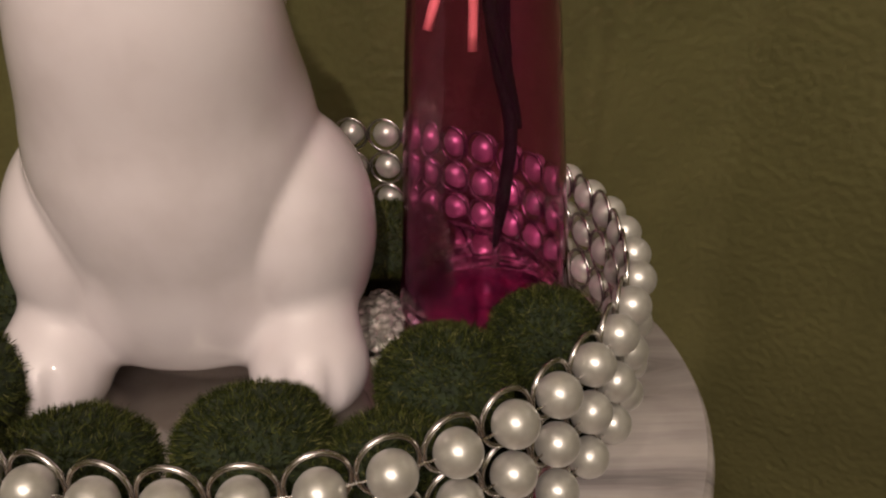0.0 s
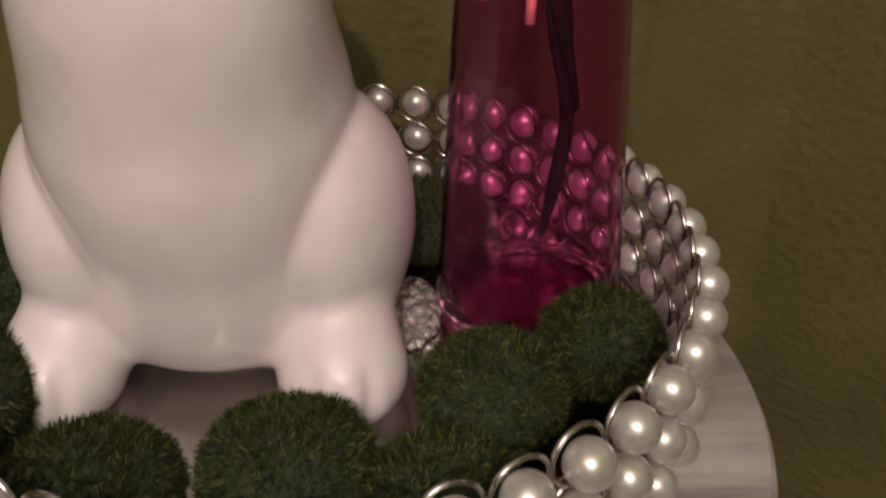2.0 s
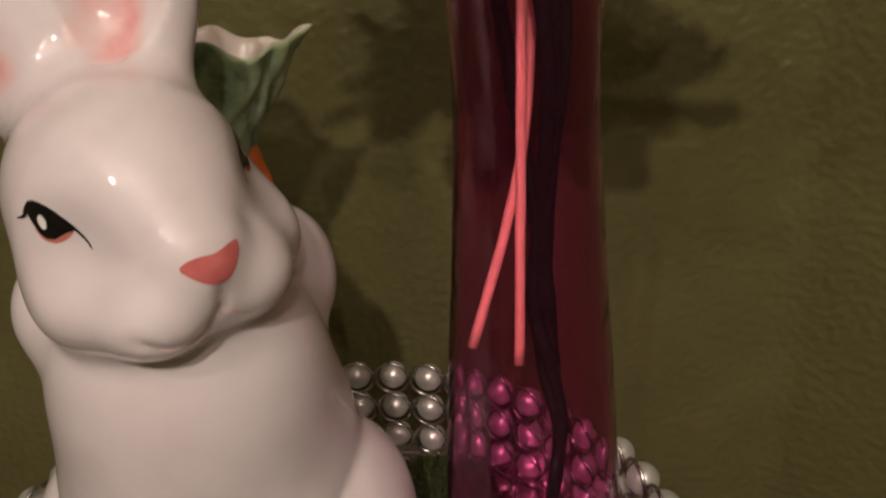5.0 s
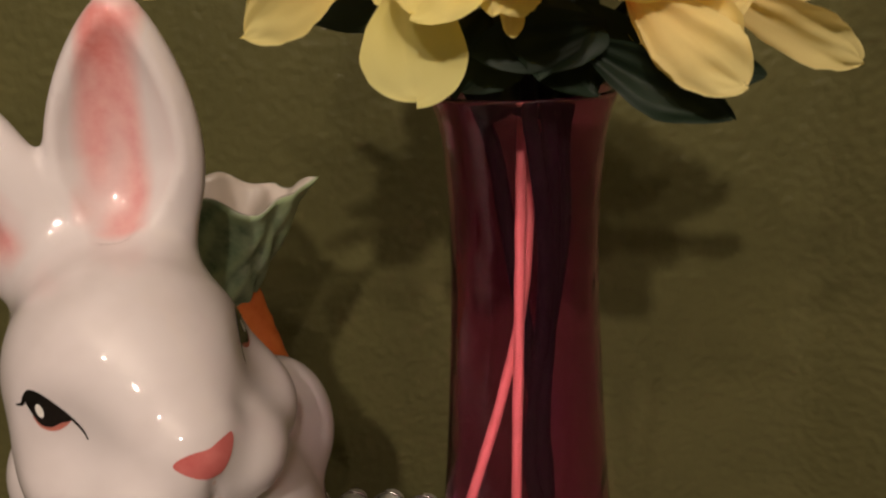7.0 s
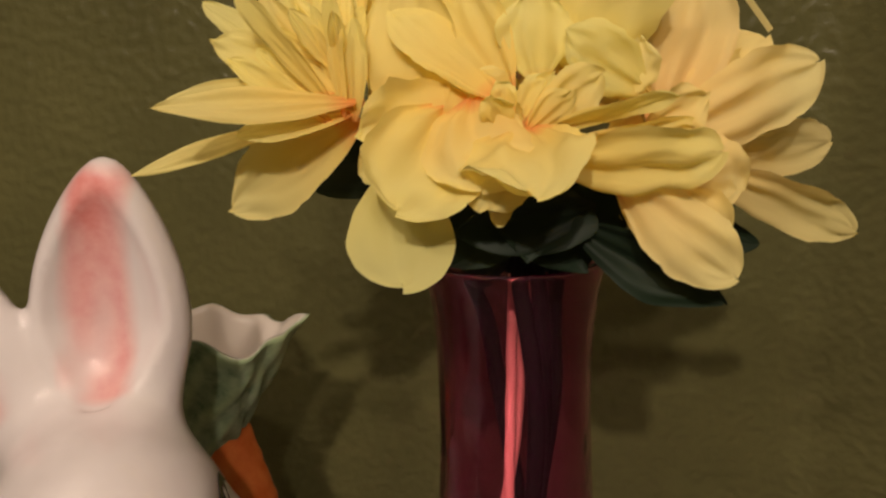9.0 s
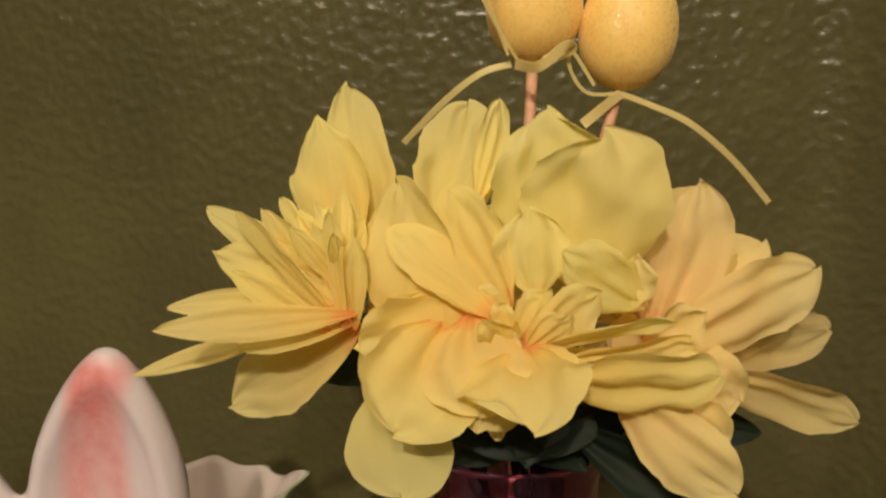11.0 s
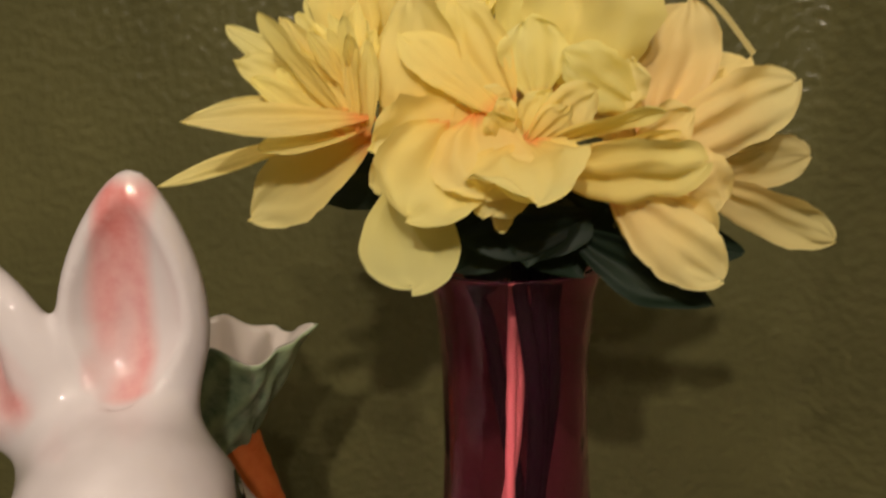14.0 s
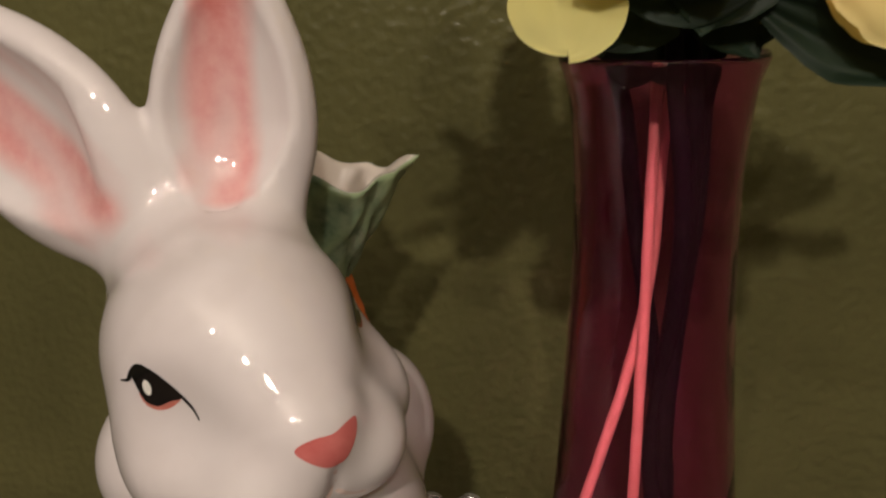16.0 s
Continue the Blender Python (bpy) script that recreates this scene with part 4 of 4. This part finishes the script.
CENTRE_HEART = (
    (8.7, 248.0, 308.6, 142, -15, 32, 11, -0.2, 28),
    (4.3, 262.0, 303.6, 110, -13, 28, 18, -0.1, 0),
    (14.6, 250.0, 301.9, 35, 0, 20, 11, -0.1, 15),
    (13.3, 252.0, 302.6, 60, -9, 12, 8, 0.1, 0),
    (10.6, 252.0, 305.4, 130, 10, 12, 9, 0.1, 0),
    (11.3, 248.0, 305.3, 113, 14, 8, 5, 0.2, 0),
    (14.5, 248.0, 301.2, 43, 16, 14, 7, 0.2, 20),
    (9.3, 248.0, 301.2, 106, 30, 10, 7, 0.2, 0),
)
RIGHT_PETALS = (
    (44.6, 264.0, 300.3, 71, -13, 37, 22, -0.2, 0),
    (46.1, 270.0, 305.8, 85, -12, 29, 14, -0.2, 0),
    (44.4, 258.0, 296.3, 23, -18, 46, 19, -0.1, 8),
    (47.1, 266.0, 296.7, 41, -16, 36, 18, -0.1, 0),
    (51.0, 264.0, 290.9, 0, -33, 55, 15, 0.1, 12),
    (56.2, 266.0, 289.2, -25, -23, 57, 13, 0.1, 10),
    (35.3, 254.0, 288.2, -39, 12, 34, 16, -0.1, 0),
    (47.0, 258.0, 285.9, -41, 3, 19, 13, -0.2, 0),
    (41.1, 254.0, 300.7, 31, 8, 15, 11, -0.1, 15),
    (47.5, 260.0, 292.3, -23, 7, 18, 18, -0.2, 0),
)
BACK_PETALS = (
    (-4.6, 272.0, 318.6, 80, -18, 38, 19, -0.2, 0),
    (3.7, 268.0, 331.0, 76, -18, 26, 8, -0.2, 25),
    (21.2, 268.0, 312.2, 91, 0, 40, 25, -0.25, 6),
    (29.0, 260.0, 310.0, 85, 3, 38, 30, -0.35, -6),
    (7.7, 272.0, 315.6, 89, 0, 15, 9, 0.1, 20),
    (17.4, 256.0, 311.1, 94, -6, 20, 15, -0.2, -10),
    (41.9, 256.0, 308.4, 143, 12, 24, 13, -0.2, 0),
    (34.7, 256.0, 307.0, 70, 0, 15, 12, -0.2, 0),
)
left = flower((-0.025, 0.268, 0.301), LEFT_PETALS, YELLOW, "yellow fabric flower with spiky pointed petals and orange heart", 3, (5, 13, 6), 0.45)
for i, (x, y, z, ang, out, ln, wd, curl, roll) in enumerate(LEFT_SPIKES):
    blade("petal", left, (x / 1000, y / 1000, z / 1000), ang, out, ln, wd, curl, YELLOW, 640 + i, roll, 0.5, 0.12, 1.4)
centre_f = flower((0.011, 0.252, 0.298), CENTRE_PETALS + CENTRE_HEART, YELLOW, "full yellow fabric flower with ruffled petals and orange heart", 4, (7, 15, 7), 0.2, 1.15)
right = flower((0.045, 0.270, 0.295), RIGHT_PETALS, PEACH, "peach-yellow fabric flower with broad pointed petals", 5, (10, 17, 12), 0.32, 1.2)
back = flower((0.012, 0.284, 0.312), BACK_PETALS, PALE, "pale yellow fabric flower with large rounded petals", 6, (8, 18, 14), 0.16, 1.3)

rg = random.Random(77)
for k in range(18):
    ang = 86 + 70 * (k * 0.618 % 1)
    blade("petal", left, (-0.027 + rg.uniform(-0.004, 0.004), 0.257 + rg.uniform(-0.004, 0.006), 0.305 + rg.uniform(-0.003, 0.003)), ang, rg.uniform(-12, 14), rg.uniform(22, 34), rg.uniform(4.5, 7), rg.uniform(-0.3, 0.1), YELLOW, 700 + k, rg.uniform(-25, 25), 0.4, 0.12, 1.4)

# the broad smooth petal that hangs over the rim
blade("petal", centre_f, (-0.0149, 0.2540, 0.2938), -89, 14, 29, 25, 0.1, PALE, 470, 0, 0.15, 0.1, 0.3)

# leaves round the mouth of the vase
blade("leaf", centre_f, (0.0313, 0.2620, 0.2812), -172, 10, 35, 15, -0.2, GREEN_LEAF, 910, -10, 0.3, 0.5, 0.4)
blade("leaf", centre_f, (0.020, 0.268, 0.288), 255, 30, 22, 28, -0.3, GREEN_LEAF, 911, 0, 0.3, 0.5, 0.35)
blade("leaf", right, (0.0253, 0.2620, 0.2772), -28, 8, 41, 16, -0.15, GREEN_LEAF, 912, 8, 0.4, 0.8, 0.5)
blade("leaf", right, (0.0482, 0.2850, 0.2713), -13, -2, 30, 11, -0.1, GREEN_LEAF, 913, 0, 0.3, 0.6, 0.5)
blade("leaf", left, (0.0, 0.285, 0.285), 175, -8, 58, 20, -0.2, GREEN_LEAF, 914, 20, 0.3, 0.5, 0.35)
blade("leaf", left, (0.003, 0.268, 0.285), 248, 6, 22, 27, -0.2, GREEN_LEAF, 916, 0, 0.3, 0.5, 0.35)
blade("leaf", right, (0.023, 0.270, 0.286), 288, 8, 23, 28, -0.2, GREEN_LEAF, 917, 0, 0.3, 0.5, 0.35)
blade("leaf", back, (0.012, 0.290, 0.272), 60, -10, 30, 26, 0.1, GREEN_LEAF, 915, 0, 0.3, 0.5, 0.35)
for k, (fl, dx, ang, wd) in enumerate(((centre_f, -0.007, 262, 11), (left, 0.001, 274, 12), (right, 0.008, 278, 11), (back, 0.004, 268, 13))):
    blade("leaf", fl, (VX + dx, VY - 0.006 + 0.004 * k, 0.274), ang, 4 - 6 * k, 19, wd + 5, 0.1, GREEN_LEAF, 930 + k, 0, 0.2, 0.5, 0.5)
# the stems run down as one dark twisted bundle; one of them reaches the foot of the vase
BUNDLE = ((0.0153, 0.2890, 0.1488), (0.0188, 0.2890, 0.1185), (0.0227, 0.2890, 0.0932), (0.0175, 0.2890, 0.0649), (0.0131, 0.2890, 0.0455))
for k, fl in enumerate(FLOWERS):
    top_p = fl.location + Vector((0, 0.012, -0.004))
    turn = 1.6 * k + 0.5
    pts = [top_p, (VX + (-0.013, 0.001, 0.013, 0.006)[k], VY - (0.004, 0.012, 0.002, 0.010)[k], 0.262), (VX + (-0.004, 0.006, 0.011, 0.008)[k], VY - (-0.009, 0.009, -0.002, 0.004)[k], 0.215)]
    pts += [Vector(p) + 0.0023 * Vector((math.cos(turn + n), math.sin(turn + n), 0)) for n, p in enumerate(BUNDLE[:(3, 5, 3, 2)[k]])]
    part("stem", tube([Vector(p) - fl.location for p in pts], [0.0014, 0.0022] + [0.0026] * (len(pts) - 3) + [0.0010]), STEM, fl)

# ---------------------------------------------------------------- glitter eggs on picks


def ribbon(points, width, seed, twist=0.6):
    """A flat strip through points, with thickness."""
    pts = resample([np.array(p) for p in points], 8, False)
    verts, faces = [], []
    for i, p in enumerate(pts):
        d = Vector(pts[min(i + 1, len(pts) - 1)] - pts[max(i - 1, 0)]).normalized()
        t = i / (len(pts) - 1)
        n = Vector((0.3 * math.sin(seed), -1, 0.5 * math.sin(seed + twist * 6 * t)))
        side = d.cross(n).normalized() * width / 2
        nn = d.cross(side).normalized() * 0.0002
        for q in (side + nn, side - nn, -side - nn, -side + nn):
            verts.append(Vector(p) + q)
    for i in range(len(pts) - 1):
        for k in range(4):
            faces.append((i * 4 + k, i * 4 + (k + 1) % 4, i * 4 + 4 + (k + 1) % 4, i * 4 + 4 + k))
    faces += [(3, 2, 1, 0), tuple(len(verts) - 4 + k for k in range(4))]
    me = bpy.data.meshes.new("ribbon")
    me.from_pydata(verts, [], faces)
    me.materials.append(RIBBON)
    at = me.attributes.new("along", "FLOAT", "POINT")
    at.data.foreach_set("value", [0.5] * len(verts))
    return me


def egg_mesh(width, height):
    prof = []
    for i in range(29):
        a = math.pi * i / 28
        z = -math.cos(a)
        r = math.sin(a) * (1 - 0.13 * z)
        prof.append((max(0.0002, r * width / 2), z * height / 2))
    return to_mesh("egg", lathe(prof, 48, True, True), EGG)


def egg_pick(centre, lean, tail, mid, neck, ties, label):
    e = thing("egg_pick", centre, label, "decoration", "egg picks")
    egg = part("egg", egg_mesh(0.0277, 0.0374), None, e, "yellow glitter-coated foam egg")
    egg.rotation_euler = (0, radians(lean), 0)
    foot = Matrix.Rotation(radians(lean), 3, "Y") @ Vector((0, 0, -0.0178))
    c = Vector(centre)
    part("pick", tube([foot, Vector(neck) - c, Vector(mid) - c, Vector(tail) - c], [0.0017] * 4), PICK, e, "slim pink pick")
    for i, tie in enumerate(ties):
        part("ribbon", ribbon([np.array(p) - np.array(centre) for p in tie], (0.0019, 0.0010, 0.0030)[i], i + 1.3), None, e, "sheer yellow ribbon")
    return e


EY = 0.322
egg_pick((0.0197, EY, 0.3820), 2, (0.008, 0.285, 0.122), (0.0100, 0.290, 0.190), (0.0125, 0.300, 0.262), (
    ((0.0128, 0.3180, 0.3636), (0.0039, 0.3180, 0.3612), (-0.0066, 0.3200, 0.3538), (-0.0195, 0.3220, 0.3416)),
    ((0.016, EY - 0.004, 0.3625), (0.010, EY - 0.010, 0.372), (0.0045, EY - 0.014, 0.383), (0.006, EY - 0.014, 0.382), (0.012, EY - 0.008, 0.366)),
    ((0.014, EY - 0.012, 0.3635), (0.020, EY - 0.020, 0.3625), (0.027, EY - 0.018, 0.3675), (0.029, EY - 0.014, 0.367), (0.022, EY - 0.012, 0.364))),
    "yellow glitter egg on a pink pick tied with sheer ribbon")
egg_pick((0.0466, EY, 0.3735), 9, (-0.007, 0.283, 0.130), (0.0105, 0.293, 0.192), (0.0180, 0.303, 0.262), (
    ((0.0428, 0.3180, 0.3547), (0.0524, 0.3200, 0.3509), (0.0650, 0.3240, 0.3450), (0.0792, 0.3300, 0.3335), (0.0922, 0.3360, 0.3193)),
    ((0.044, EY - 0.004, 0.3545), (0.034, EY - 0.008, 0.355), (0.029, EY - 0.010, 0.362), (0.030, EY - 0.010, 0.366), (0.036, EY - 0.008, 0.357)),
    ((0.044, EY - 0.004, 0.3545), (0.038, EY - 0.006, 0.350), (0.033, EY - 0.006, 0.346))),
    "yellow glitter egg leaning on a pink pick tied with sheer ribbon")
